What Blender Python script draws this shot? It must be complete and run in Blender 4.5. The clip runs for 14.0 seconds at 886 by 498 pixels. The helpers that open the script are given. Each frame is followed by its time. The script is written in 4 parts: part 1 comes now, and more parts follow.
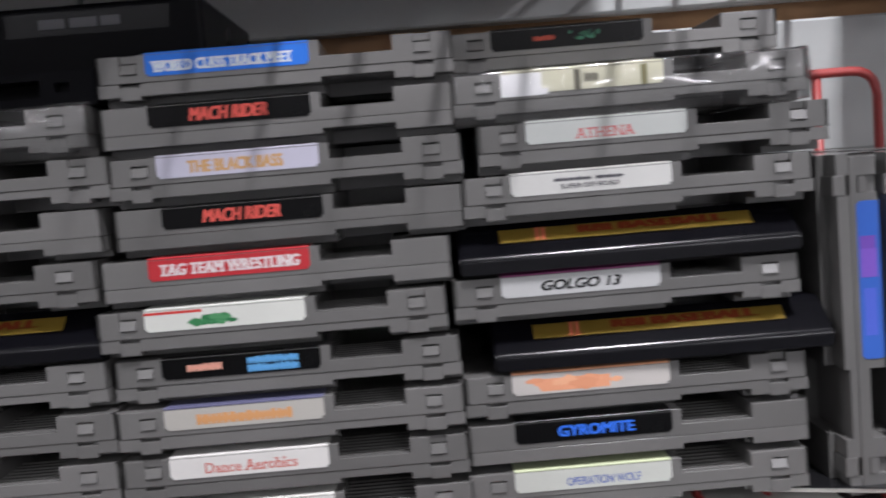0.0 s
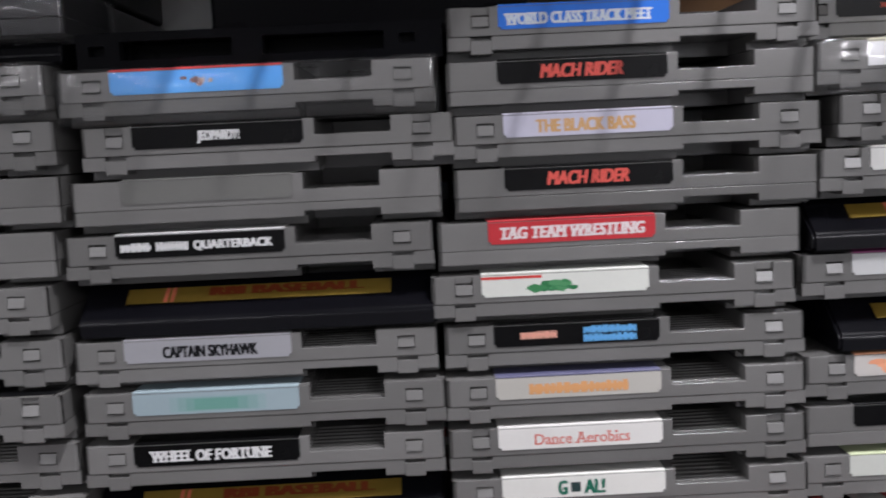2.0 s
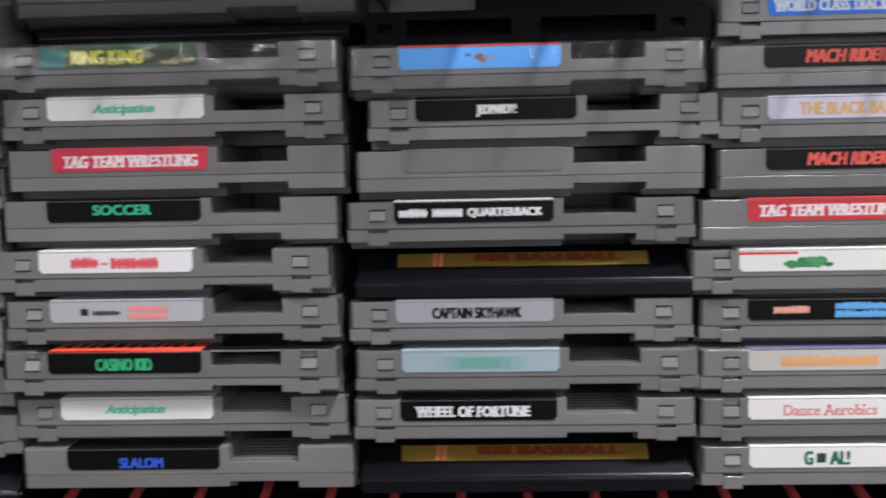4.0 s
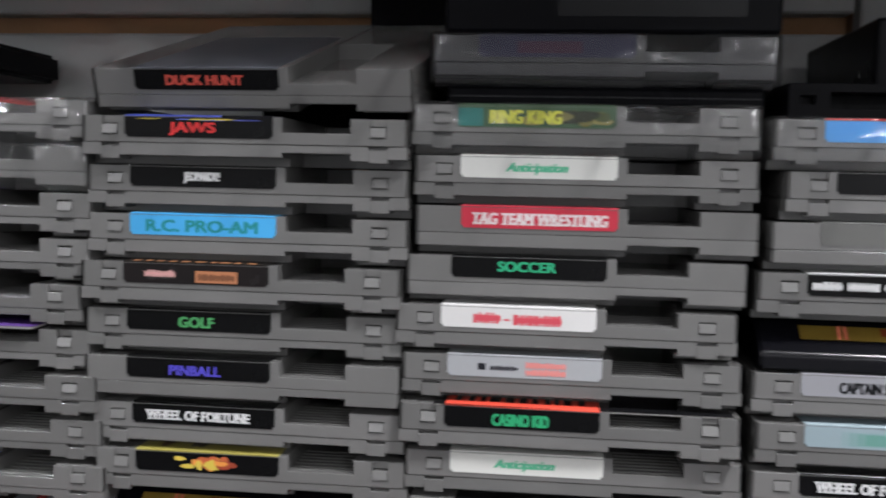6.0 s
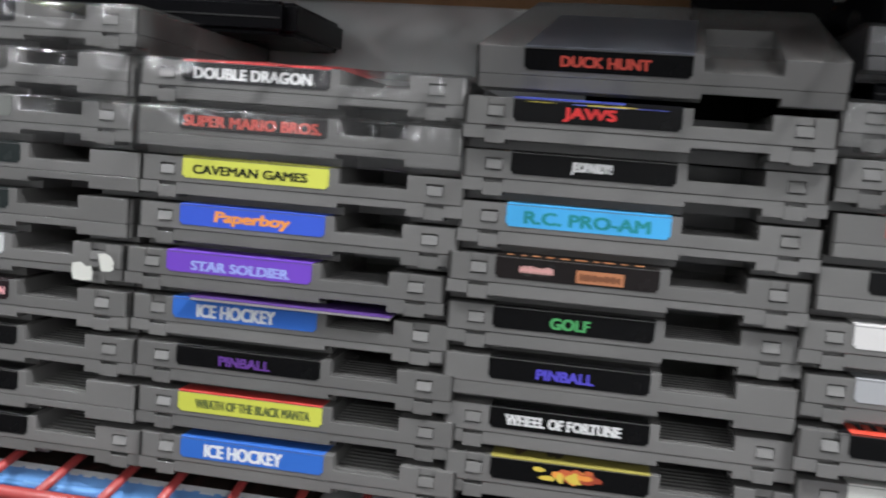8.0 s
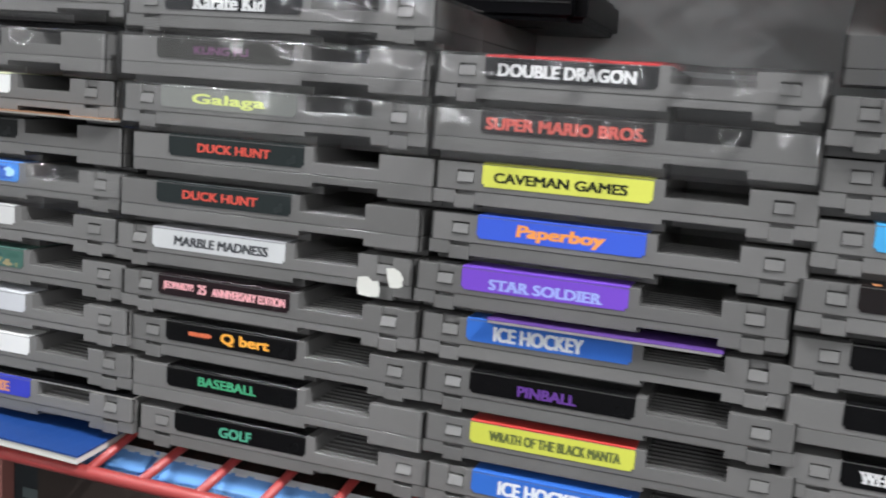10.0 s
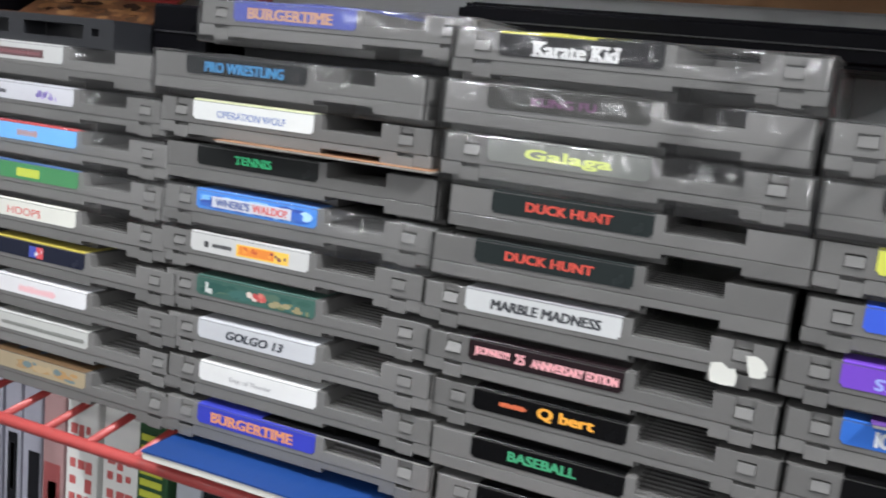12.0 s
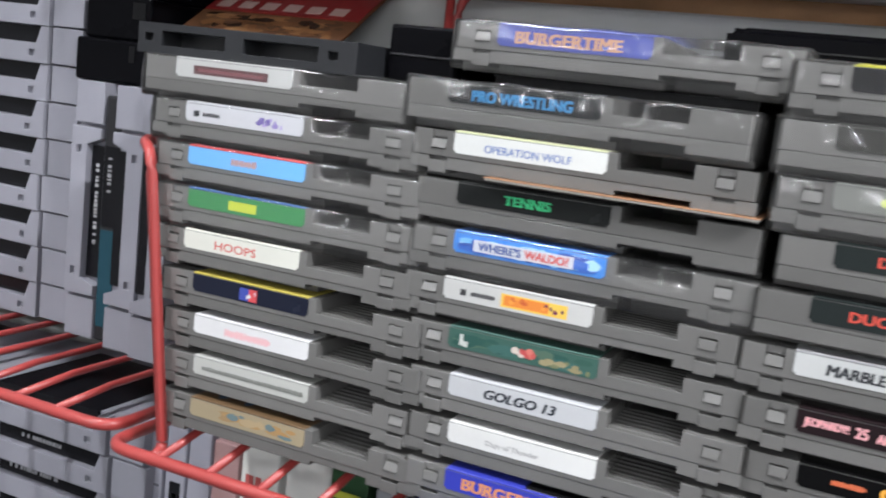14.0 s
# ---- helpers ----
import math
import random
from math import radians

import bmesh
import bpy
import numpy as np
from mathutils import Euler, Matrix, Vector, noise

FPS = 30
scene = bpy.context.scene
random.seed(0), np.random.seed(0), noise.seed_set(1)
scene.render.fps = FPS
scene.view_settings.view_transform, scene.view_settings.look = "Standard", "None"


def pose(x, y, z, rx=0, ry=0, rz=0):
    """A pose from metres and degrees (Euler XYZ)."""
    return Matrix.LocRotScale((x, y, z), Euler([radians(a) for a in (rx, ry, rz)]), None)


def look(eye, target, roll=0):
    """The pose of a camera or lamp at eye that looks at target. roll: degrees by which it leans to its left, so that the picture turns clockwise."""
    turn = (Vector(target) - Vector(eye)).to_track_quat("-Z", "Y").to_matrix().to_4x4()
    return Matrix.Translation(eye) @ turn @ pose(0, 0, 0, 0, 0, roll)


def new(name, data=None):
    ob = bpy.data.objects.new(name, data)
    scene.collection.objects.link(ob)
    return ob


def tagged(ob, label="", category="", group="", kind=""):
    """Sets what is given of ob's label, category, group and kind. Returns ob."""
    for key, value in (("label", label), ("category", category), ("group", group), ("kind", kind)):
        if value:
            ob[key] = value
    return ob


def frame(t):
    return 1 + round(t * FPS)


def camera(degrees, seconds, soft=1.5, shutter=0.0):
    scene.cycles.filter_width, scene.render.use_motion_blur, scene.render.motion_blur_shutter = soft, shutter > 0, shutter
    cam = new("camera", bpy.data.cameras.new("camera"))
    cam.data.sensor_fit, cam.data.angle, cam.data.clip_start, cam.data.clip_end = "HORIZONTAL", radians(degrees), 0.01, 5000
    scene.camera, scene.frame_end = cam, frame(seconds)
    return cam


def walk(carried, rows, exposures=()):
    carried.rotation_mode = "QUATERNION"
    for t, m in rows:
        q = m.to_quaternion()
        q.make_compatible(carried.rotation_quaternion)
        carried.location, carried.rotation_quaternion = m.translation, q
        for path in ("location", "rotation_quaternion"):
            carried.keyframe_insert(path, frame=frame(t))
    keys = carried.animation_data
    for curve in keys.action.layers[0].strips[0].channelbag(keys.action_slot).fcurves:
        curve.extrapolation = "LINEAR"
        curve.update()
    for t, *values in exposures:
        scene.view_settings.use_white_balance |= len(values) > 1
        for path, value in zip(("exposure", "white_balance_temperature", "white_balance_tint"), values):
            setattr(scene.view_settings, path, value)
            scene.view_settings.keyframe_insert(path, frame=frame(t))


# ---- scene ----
cam = camera(49.0, 14.0, soft=1.9, shutter=0.5)
PATH = [
    (0, (-0.0581, -0.3310, 0.1344), (-0.0480, 0.6654, 0.0504), -4.74),
    (0.5, (-0.0984, -0.3262, 0.1329), (-0.0833, 0.6708, 0.0570), -4.07),
    (1, (-0.1237, -0.3224, 0.1334), (-0.0878, 0.6722, 0.0356), -4.00),
    (1.5, (-0.1461, -0.3171, 0.1379), (-0.1336, 0.6766, 0.0267), -3.33),
    (2, (-0.1742, -0.3159, 0.1392), (-0.1628, 0.6775, 0.0254), -2.72),
    (4.3, (-0.2695, -0.3404, 0.1288), (-0.3130, 0.6538, 0.0302), -1.10),
    (4.5, (-0.2869, -0.3424, 0.1323), (-0.3144, 0.6515, 0.0253), -0.80),
    (5, (-0.3064, -0.3420, 0.1323), (-0.3864, 0.6511, 0.0462), -0.10),
    (5.5, (-0.3352, -0.3446, 0.1398), (-0.4247, 0.6483, 0.0608), 0.50),
    (6, (-0.3652, -0.3438, 0.1437), (-0.4747, 0.6472, 0.0667), 1.30),
    (6.5, (-0.3957, -0.3407, 0.1414), (-0.5267, 0.6468, 0.0539), 2.10),
    (7, (-0.4237, -0.3392, 0.1394), (-0.5701, 0.6455, 0.0439), 2.70),
    (7.5, (-0.4511, -0.3371, 0.1409), (-0.6152, 0.6445, 0.0434), 3.90),
    (8, (-0.4846, -0.3307, 0.1442), (-0.6505, 0.6498, 0.0397), 4.40),
    (8.2, (-0.4981, -0.3274, 0.1464), (-0.6681, 0.6514, 0.0319), 4.70),
    (10.3, (-0.5575, -0.2965, 0.1552), (-0.8991, 0.6296, -0.0048), 4.20),
    (10.5, (-0.5672, -0.2936, 0.1580), (-0.9197, 0.6270, -0.0100), 4.30),
    (11, (-0.5890, -0.2951, 0.1619), (-0.9624, 0.6171, -0.0065), 4.70),
    (11.5, (-0.6105, -0.2967, 0.1676), (-1.0061, 0.6049, -0.0069), 5.00),
    (12, (-0.6381, -0.3021, 0.1694), (-1.0425, 0.5957, -0.0051), 5.90),
    (12.5, (-0.6623, -0.3057, 0.1691), (-1.0787, 0.5878, 0.0007), 6.40),
    (13, (-0.6853, -0.3104, 0.1689), (-1.1056, 0.5823, 0.0059), 7.20),
    (13.5, (-0.7158, -0.3116, 0.1667), (-1.1162, 0.5922, 0.0162), 6.90),
    (14, (-0.7479, -0.3103, 0.1648), (-1.1473, 0.5922, 0.0038), 6.70),
]
walk(cam, [(t, look(eye, target, roll)) for t, eye, target, roll in PATH],
     [(0.0, -0.60, 6500, 16), (2.0, -0.59, 6500, 16), (4.5, -0.30, 6500, 15), (6.0, -0.30, 6500, 12), (8.0, -0.18, 6500, 10), (11.0, 0.09, 6500, 10), (14.0, 0.11, 6500, 10)])

# ---------------------------------------------------------------- light
world = bpy.data.worlds.new("shop_air")
world.use_nodes = True
world.node_tree.nodes["Background"].inputs[0].default_value = (0.9, 0.95, 1.0, 1)
world.node_tree.nodes["Background"].inputs[1].default_value = 0.05
scene.world = world


def ceiling_lamp(x, y, z, wide, deep, power):
    data = bpy.data.lights.new("tube_light", "AREA")
    data.shape, data.size, data.size_y, data.energy = "RECTANGLE", wide, deep, power
    data.color = (0.95, 0.97, 1.0)
    ob = new("tube_light", data)
    ob.matrix_world = pose(x, y, z)
    return ob


# tubes close overhead, and the rows of tubes further out in the shop
ceiling_lamp(0.22, -0.52, 1.27, 0.04, 0.30, 43.0)
ceiling_lamp(-1.32, -0.62, 1.27, 0.06, 0.75, 22.0)
for row, powers in ((-1.9, (9.0, 2.5, 1.0, 9.0)), (-3.4, (18.0, 6.0, 5.0, 50.0)), (-5.2, (34.0, 20.0, 11.0, 112.0))):
    for x, power in zip((-2.5, -1.3, 0.3, 1.8), powers):
        ceiling_lamp(x, row, 1.55, 0.10, 1.2, power)

# ---------------------------------------------------------------- materials
def lin(c):
    c /= 255.0
    return c / 12.92 if c <= 0.04045 else ((c + 0.055) / 1.055) ** 2.4


def C(r, g, b):
    return (lin(r), lin(g), lin(b))


MATS = {}


def surface(name, colour, rough=0.45, metal=0.0, mottle=0.12, grain=400.0, bump=0.15, coat=0.0, per_object=0.0, edge=0.0, sheen=0.5):
    """A solid surface: two scales of colour variation, uneven gloss and fine relief."""
    if name in MATS:
        return MATS[name]
    m = bpy.data.materials.new(name)
    m.use_nodes = True
    n, l = m.node_tree.nodes, m.node_tree.links
    b = n["Principled BSDF"]
    b.inputs["Metallic"].default_value = metal
    b.inputs["Coat Weight"].default_value = coat
    b.inputs["Coat Roughness"].default_value = 0.12
    b.inputs["Specular IOR Level"].default_value = sheen
    tc = n.new("ShaderNodeTexCoord")
    big, fine = n.new("ShaderNodeTexNoise"), n.new("ShaderNodeTexNoise")
    big.inputs["Scale"].default_value, big.inputs["Detail"].default_value = grain * 0.08, 4
    fine.inputs["Scale"].default_value, fine.inputs["Detail"].default_value = grain * 4.0, 3
    for t in (big, fine):
        l.new(tc.outputs["Object"], t.inputs["Vector"])
    add = n.new("ShaderNodeMath")
    add.operation = "MULTIPLY_ADD"
    add.inputs[1].default_value = 0.35
    l.new(fine.outputs["Fac"], add.inputs[0])
    l.new(big.outputs["Fac"], add.inputs[2])
    rng = n.new("ShaderNodeMapRange")
    rng.inputs["From Min"].default_value, rng.inputs["From Max"].default_value = 0.35, 1.0
    rng.inputs["To Min"].default_value, rng.inputs["To Max"].default_value = 1 - mottle, 1 + mottle
    l.new(add.outputs[0], rng.inputs["Value"])
    value = rng.outputs[0]
    if per_object:
        info, vary, mul = n.new("ShaderNodeObjectInfo"), n.new("ShaderNodeMapRange"), n.new("ShaderNodeMath")
        vary.inputs["To Min"].default_value, vary.inputs["To Max"].default_value = 1 - per_object, 1 + per_object
        mul.operation = "MULTIPLY"
        l.new(info.outputs["Random"], vary.inputs["Value"])
        l.new(vary.outputs[0], mul.inputs[0])
        l.new(value, mul.inputs[1])
        value = mul.outputs[0]
    mix = n.new("ShaderNodeVectorMath")
    mix.operation = "SCALE"
    mix.inputs[0].default_value = colour
    l.new(value, mix.inputs["Scale"])
    l.new(mix.outputs[0], b.inputs["Base Color"])
    rr = n.new("ShaderNodeMapRange")
    rr.inputs["To Min"].default_value, rr.inputs["To Max"].default_value = rough * 0.8, min(1, rough * 1.25)
    l.new(big.outputs["Fac"], rr.inputs["Value"])
    l.new(rr.outputs[0], b.inputs["Roughness"])
    bp = n.new("ShaderNodeBump")
    bp.inputs["Strength"].default_value, bp.inputs["Distance"].default_value = bump, 0.0004
    l.new(fine.outputs["Fac"], bp.inputs["Height"])
    if edge:
        bv = n.new("ShaderNodeBevel")
        bv.samples = 4
        bv.inputs["Radius"].default_value = edge
        l.new(bv.outputs[0], bp.inputs["Normal"])
    l.new(bp.outputs[0], b.inputs["Normal"])
    MATS[name] = m
    return m


GREY = surface("grey_plastic", (0.140, 0.137, 0.133), 0.20, per_object=0.15, bump=0.07, mottle=0.12, edge=0.0005, sheen=0.7)
BLACK = surface("black_plastic", (0.003, 0.003, 0.004), 0.28, bump=0.05, edge=0.0006, sheen=0.06)
GLOSS_BLACK = surface("gloss_black_plastic", (0.0035, 0.0035, 0.005), 0.20, bump=0.02, mottle=0.2, sheen=0.30)
LILAC = surface("lilac_plastic", (0.255, 0.255, 0.295), 0.42, per_object=0.08, bump=0.06, edge=0.0008)
TAB_GREY = surface("grey_catch_plastic", (0.145, 0.142, 0.138), 0.24, bump=0.04, edge=0.0002, sheen=0.7)
DARKGREY = surface("dark_grey_plastic", (0.018, 0.018, 0.021), 0.3, edge=0.0008)
RED_WIRE = surface("red_coated_wire", (0.36, 0.050, 0.047), 0.36, coat=0.2)
WALL = surface("slatwall_laminate", (0.44, 0.455, 0.45), 0.5, mottle=0.05, grain=60)
MDF = surface("brown_slat_core", (0.36, 0.20, 0.10), 0.75, mottle=0.2)
PAINT = surface("room_paint", (0.42, 0.42, 0.42), 0.8, mottle=0.05, grain=10)
CARPET = surface("shop_carpet", (0.08, 0.08, 0.085), 0.95, mottle=0.2, grain=60)


def film():
    """Clear shrink film: smooth buckles come from the mesh, fine crinkles from the relief."""
    m = bpy.data.materials.new("clear_film")
    m.use_nodes = True
    n, l = m.node_tree.nodes, m.node_tree.links
    n.remove(n["Principled BSDF"])
    clear, gloss, mix = n.new("ShaderNodeBsdfTransparent"), n.new("ShaderNodeBsdfGlossy"), n.new("ShaderNodeMixShader")
    clear.inputs[0].default_value = (0.97, 0.97, 0.97, 1)
    gloss.inputs["Roughness"].default_value = 0.12
    fres, tc, place = n.new("ShaderNodeFresnel"), n.new("ShaderNodeTexCoord"), n.new("ShaderNodeMapping")
    fres.inputs["IOR"].default_value = 1.52
    info, shift = n.new("ShaderNodeObjectInfo"), n.new("ShaderNodeVectorMath")
    shift.operation = "ADD"
    place.inputs["Scale"].default_value = (0.55, 1.0, 1.5)
    l.new(tc.outputs["Object"], shift.inputs[0])
    l.new(info.outputs["Random"], shift.inputs[1])
    l.new(shift.outputs[0], place.inputs["Vector"])
    crease, fine, add, relief = n.new("ShaderNodeTexNoise"), n.new("ShaderNodeTexNoise"), n.new("ShaderNodeMath"), n.new("ShaderNodeBump")
    crease.inputs["Scale"].default_value, crease.inputs["Detail"].default_value, crease.inputs["Distortion"].default_value = 42.0, 1.0, 0.8
    fine.inputs["Scale"].default_value, fine.inputs["Detail"].default_value = 260.0, 1.0
    add.operation = "MULTIPLY_ADD"
    add.inputs[1].default_value = 0.06
    for t in (crease, fine):
        l.new(place.outputs[0], t.inputs["Vector"])
    l.new(fine.outputs["Fac"], add.inputs[0])
    l.new(crease.outputs["Fac"], add.inputs[2])
    relief.inputs["Strength"].default_value, relief.inputs["Distance"].default_value = 0.6, 0.0010
    l.new(add.outputs[0], relief.inputs["Height"])
    l.new(relief.outputs[0], gloss.inputs["Normal"])
    l.new(relief.outputs[0], fres.inputs["Normal"])
    l.new(fres.outputs[0], mix.inputs[0])
    # faint white diffuse stands in for reflected haze over dark labels and recesses
    haze, body = n.new("ShaderNodeBsdfDiffuse"), n.new("ShaderNodeMixShader")
    haze.inputs["Color"].default_value = (0.8, 0.8, 0.8, 1)
    body.inputs[0].default_value = 0.022
    l.new(clear.outputs[0], body.inputs[1])
    l.new(haze.outputs[0], body.inputs[2])
    l.new(body.outputs[0], mix.inputs[1])
    l.new(gloss.outputs[0], mix.inputs[2])
    l.new(mix.outputs[0], n["Material Output"].inputs[0])
    return m


FILM = film()


def paper(rgb, rough=0.40):
    """Printed label stock in one ink colour."""
    dim = 0.84 if min(rgb) > 190 and rough > 0.35 else 1.0
    if max(rgb) < 60:
        rough = 0.24
    base = C(*rgb)
    grey = sum(base) / 3
    return surface("ink_%d_%d_%d" % rgb, tuple(dim * (0.91 * v + 0.09 * grey) for v in base), rough, mottle=0.07, grain=300, bump=0.05, sheen=0.22)


# ---------------------------------------------------------------- mesh helpers
def box(bm, x0, x1, y0, y1, z0, z1, bev=0.0, seg=1):
    m = Matrix.LocRotScale(((x0 + x1) / 2, (y0 + y1) / 2, (z0 + z1) / 2), None, (x1 - x0, y1 - y0, z1 - z0))
    made = bmesh.ops.create_cube(bm, size=1.0, matrix=m)["verts"]
    if bev:
        edges = list({e for v in made for e in v.link_edges})
        bmesh.ops.bevel(bm, geom=edges, offset=bev, segments=seg, affect="EDGES", profile=0.5)
    return bm


def mesh_of(bm, name, material, smooth=False):
    me = bpy.data.meshes.new(name)
    bm.to_mesh(me)
    bm.free()
    me.materials.append(material)
    if smooth:
        for p in me.polygons:
            p.use_smooth = True
    return me


def put(name, me, parent=None, label=""):
    ob = new(name, me)
    if parent:
        ob.parent = parent
    return tagged(ob, label)


def part(name, bm, material, parent, label="", smooth=False):
    return put(name, mesh_of(bm, name, material, smooth), parent, label)


def tube(points, radius, sides=10, closed_ends=True):
    """A round rod along a polyline, as a bmesh."""
    bm = bmesh.new()
    pts = [Vector(p) for p in points]
    rings = []
    for i, p in enumerate(pts):
        a = pts[max(i - 1, 0)]
        b = pts[min(i + 1, len(pts) - 1)]
        d = (b - a).normalized()
        side = d.cross(Vector((0, 0, 1)))
        if side.length < 0.2:
            side = d.cross(Vector((0, 1, 0)))
        side.normalize()
        up = side.cross(d)
        rings.append([bm.verts.new(p + radius * (math.cos(2 * math.pi * k / sides) * side + math.sin(2 * math.pi * k / sides) * up)) for k in range(sides)])
    for r, s in zip(rings, rings[1:]):
        for k in range(sides):
            bm.faces.new((r[k], r[(k + 1) % sides], s[(k + 1) % sides], s[k]))
    if closed_ends:
        bm.faces.new(rings[0][::-1])
        bm.faces.new(rings[-1])
    bmesh.ops.recalc_face_normals(bm, faces=bm.faces)
    return bm


# ---------------------------------------------------------------- room
def plain(name, x0, x1, y0, y1, z0, z1, mat, label):
    bm = box(bmesh.new(), x0, x1, y0, y1, z0, z1)
    return tagged(put(name, mesh_of(bm, name, mat)), label, name.split("_")[0], kind="structure")


plain("floor", -3.5, 2.5, -6.5, 0.4, -1.15, -1.1, CARPET, "dark carpet floor of a shop")
plain("ceiling", -3.5, 2.5, -6.5, 0.4, 1.6, 1.65, PAINT, "plain white ceiling with tube lights")
plain("wall_south", -3.5, 2.5, -6.55, -6.5, -1.1, 1.6, PAINT, "plain painted shop wall")
plain("wall_west", -3.55, -3.5, -6.5, 0.4, -1.1, 1.6, PAINT, "plain painted shop wall")
plain("wall_east", 2.5, 2.55, -6.5, 0.4, -1.1, 1.6, PAINT, "plain painted shop wall")

WALL_Y = 0.155


def slatwall(name, x0, x1, groove, lean, label):
    """Grey laminate boards over a brown core, a groove between each two."""
    root = tagged(new(name), label, "wall", kind="structure")
    part("core", box(bmesh.new(), x0, x1, 0.014, 0.03, -1.05, 1.5), MDF, root, "brown fibreboard core showing in the grooves")
    pitch, gap = 0.0762, 0.0100
    bm0 = box(bmesh.new(), x0, x1, 0.0, 0.0139, gap, pitch, 0.0012)
    me = mesh_of(bm0, "slat", WALL)
    for i in range(28):
        put("slat", me, root).location = (0, 0, groove + (i - 14) * pitch)
    mid = -0.6 if x1 < 0 else 0.15
    root.matrix_world = Matrix.Translation((mid, WALL_Y, 0.0)) @ pose(0, 0, 0, 0, lean, 0) @ Matrix.Translation((-mid, 0, 0))


slatwall("wall_north_1", -3.3, -0.2205, 0.2140, -0.3, "grey slatwall panel with brown grooves behind the racks")
slatwall("wall_north_2", -0.2195, 2.3, 0.1925, 0.2, "grey slatwall panel hung lower, with brown grooves")

# ---------------------------------------------------------------- cartridges
CW, CD, CT = 0.120, 0.134, 0.0172
LX0, LX1 = 0.0165, 0.0716


def cells(xs, ys, zs, solid):
    """One closed mesh of the cells of a grid that solid(x, y, z) fills."""
    bm = bmesh.new()
    xs, ys, zs = sorted(set(xs)), sorted(set(ys)), sorted(set(zs))
    nx, ny, nz = len(xs) - 1, len(ys) - 1, len(zs) - 1
    mid = lambda v, i: (v[i] + v[i + 1]) / 2
    full = {(i, j, k) for i in range(nx) for j in range(ny) for k in range(nz) if solid(mid(xs, i), mid(ys, j), mid(zs, k))}
    verts = {}

    def vert(i, j, k):
        if (i, j, k) not in verts:
            verts[i, j, k] = bm.verts.new((xs[i], ys[j], zs[k]))
        return verts[i, j, k]

    sides = (((-1, 0, 0), ((0, 0, 0), (0, 0, 1), (0, 1, 1), (0, 1, 0))), ((1, 0, 0), ((1, 0, 0), (1, 1, 0), (1, 1, 1), (1, 0, 1))),
             ((0, -1, 0), ((0, 0, 0), (1, 0, 0), (1, 0, 1), (0, 0, 1))), ((0, 1, 0), ((0, 1, 0), (0, 1, 1), (1, 1, 1), (1, 1, 0))),
             ((0, 0, -1), ((0, 0, 0), (0, 1, 0), (1, 1, 0), (1, 0, 0))), ((0, 0, 1), ((0, 0, 1), (1, 0, 1), (1, 1, 1), (0, 1, 1))))
    for i, j, k in full:
        for (a, b, c), corners in sides:
            if (i + a, j + b, k + c) not in full:
                bm.faces.new([vert(i + p, j + q, k + r) for p, q, r in corners])
    bmesh.ops.dissolve_limit(bm, angle_limit=0.01, verts=bm.verts, edges=bm.edges)
    return bm


CH0, CH1 = 0.0750, 0.0998
CLIPS = ((0.0078, 0.0136), (0.1068, 0.1126))


def shells(kind):
    """Upper and lower half of a grey game cartridge; the end with the title faces -y."""
    clip = kind.startswith("clip")
    notched = kind == "clip_notched"
    grooves = [0.0018 + 0.0040 * i for i in range(7)]

    def upper(x, y, z):
        top = 0.0170 if 0.0158 < x < CH0 else 0.0167
        if CH0 < x < CH1 and y < 0.066:
            top = 0.0107
            if y < 0.0300 and not any(g < y < g + 0.0018 for g in grooves):
                top = 0.0117
        if clip and y < 0.0040 and 0.0102 < z < 0.0142 and any(a < x < b for a, b in CLIPS):
            return False
        if notched and y < 0.0014 and z > 0.0142 and any(a < x < b for a, b in CLIPS):
            return False
        return 0.0076 < z < top

    def lower(x, y, z):
        top, low = 0.00745, 0.0
        lug = any(a - 0.0004 < x < b + 0.0006 for a, b in CLIPS)
        if clip:
            if lug and y < 0.003:
                top = 0.0062
            if y < 0.010:
                low = 0.0018 if lug else (0.0024 if CH1 < x < 0.1068 else 0.0031)
        elif y < 0.010:
            low = 0.0024 if x > CH1 else 0.0030
        if CH0 < x < CH1 and y < 0.030:
            low = 0.0048
        return low < z < top and (y > 0.0002 or lug or not clip)

    xs = [0, 0.0013, 0.0074, 0.0078, 0.0136, 0.0142, 0.0158, CH0, CH1, 0.1064, 0.1068, 0.1126, 0.1132, CW - 0.0013, CW]
    ys = [0, 0.0002, 0.0014, 0.003, 0.0040, 0.010, 0.030, 0.066, CD] + grooves + [g + 0.0018 for g in grooves]
    up = cells(xs, ys, [0.0076, 0.0102, 0.0107, 0.0117, 0.0142, 0.0167, 0.0170], upper)
    lo = cells(xs, [0, 0.0002, 0.003, 0.010, 0.030, CD], [0, 0.0018, 0.0024, 0.0030, 0.0031, 0.0048, 0.0062, 0.00745], lower)
    for bm in (up, lo):
        for v in bm.verts:
            if (v.co.x < 0.0001 or v.co.x > CW - 0.0001) and v.co.y < 0.0001:
                v.co.y += 0.0013
    return mesh_of(up, "upper_shell", GREY), mesh_of(lo, "lower_shell", GREY)


def clip_tab(lean, drop):
    """The sprung end of a snap catch that sits in a corner window of the shell, a slot above and below it."""
    bm = box(bmesh.new(), 0.00015, 0.00565, 0.0, 0.0039, 0.0106 - drop, 0.0138 - drop)
    for v in bm.verts:
        if v.co.y < 0.001:
            v.co.y += lean - 0.0005 if v.co.z > 0.012 else -0.0005
    return mesh_of(bm, "clip_tab", TAB_GREY)


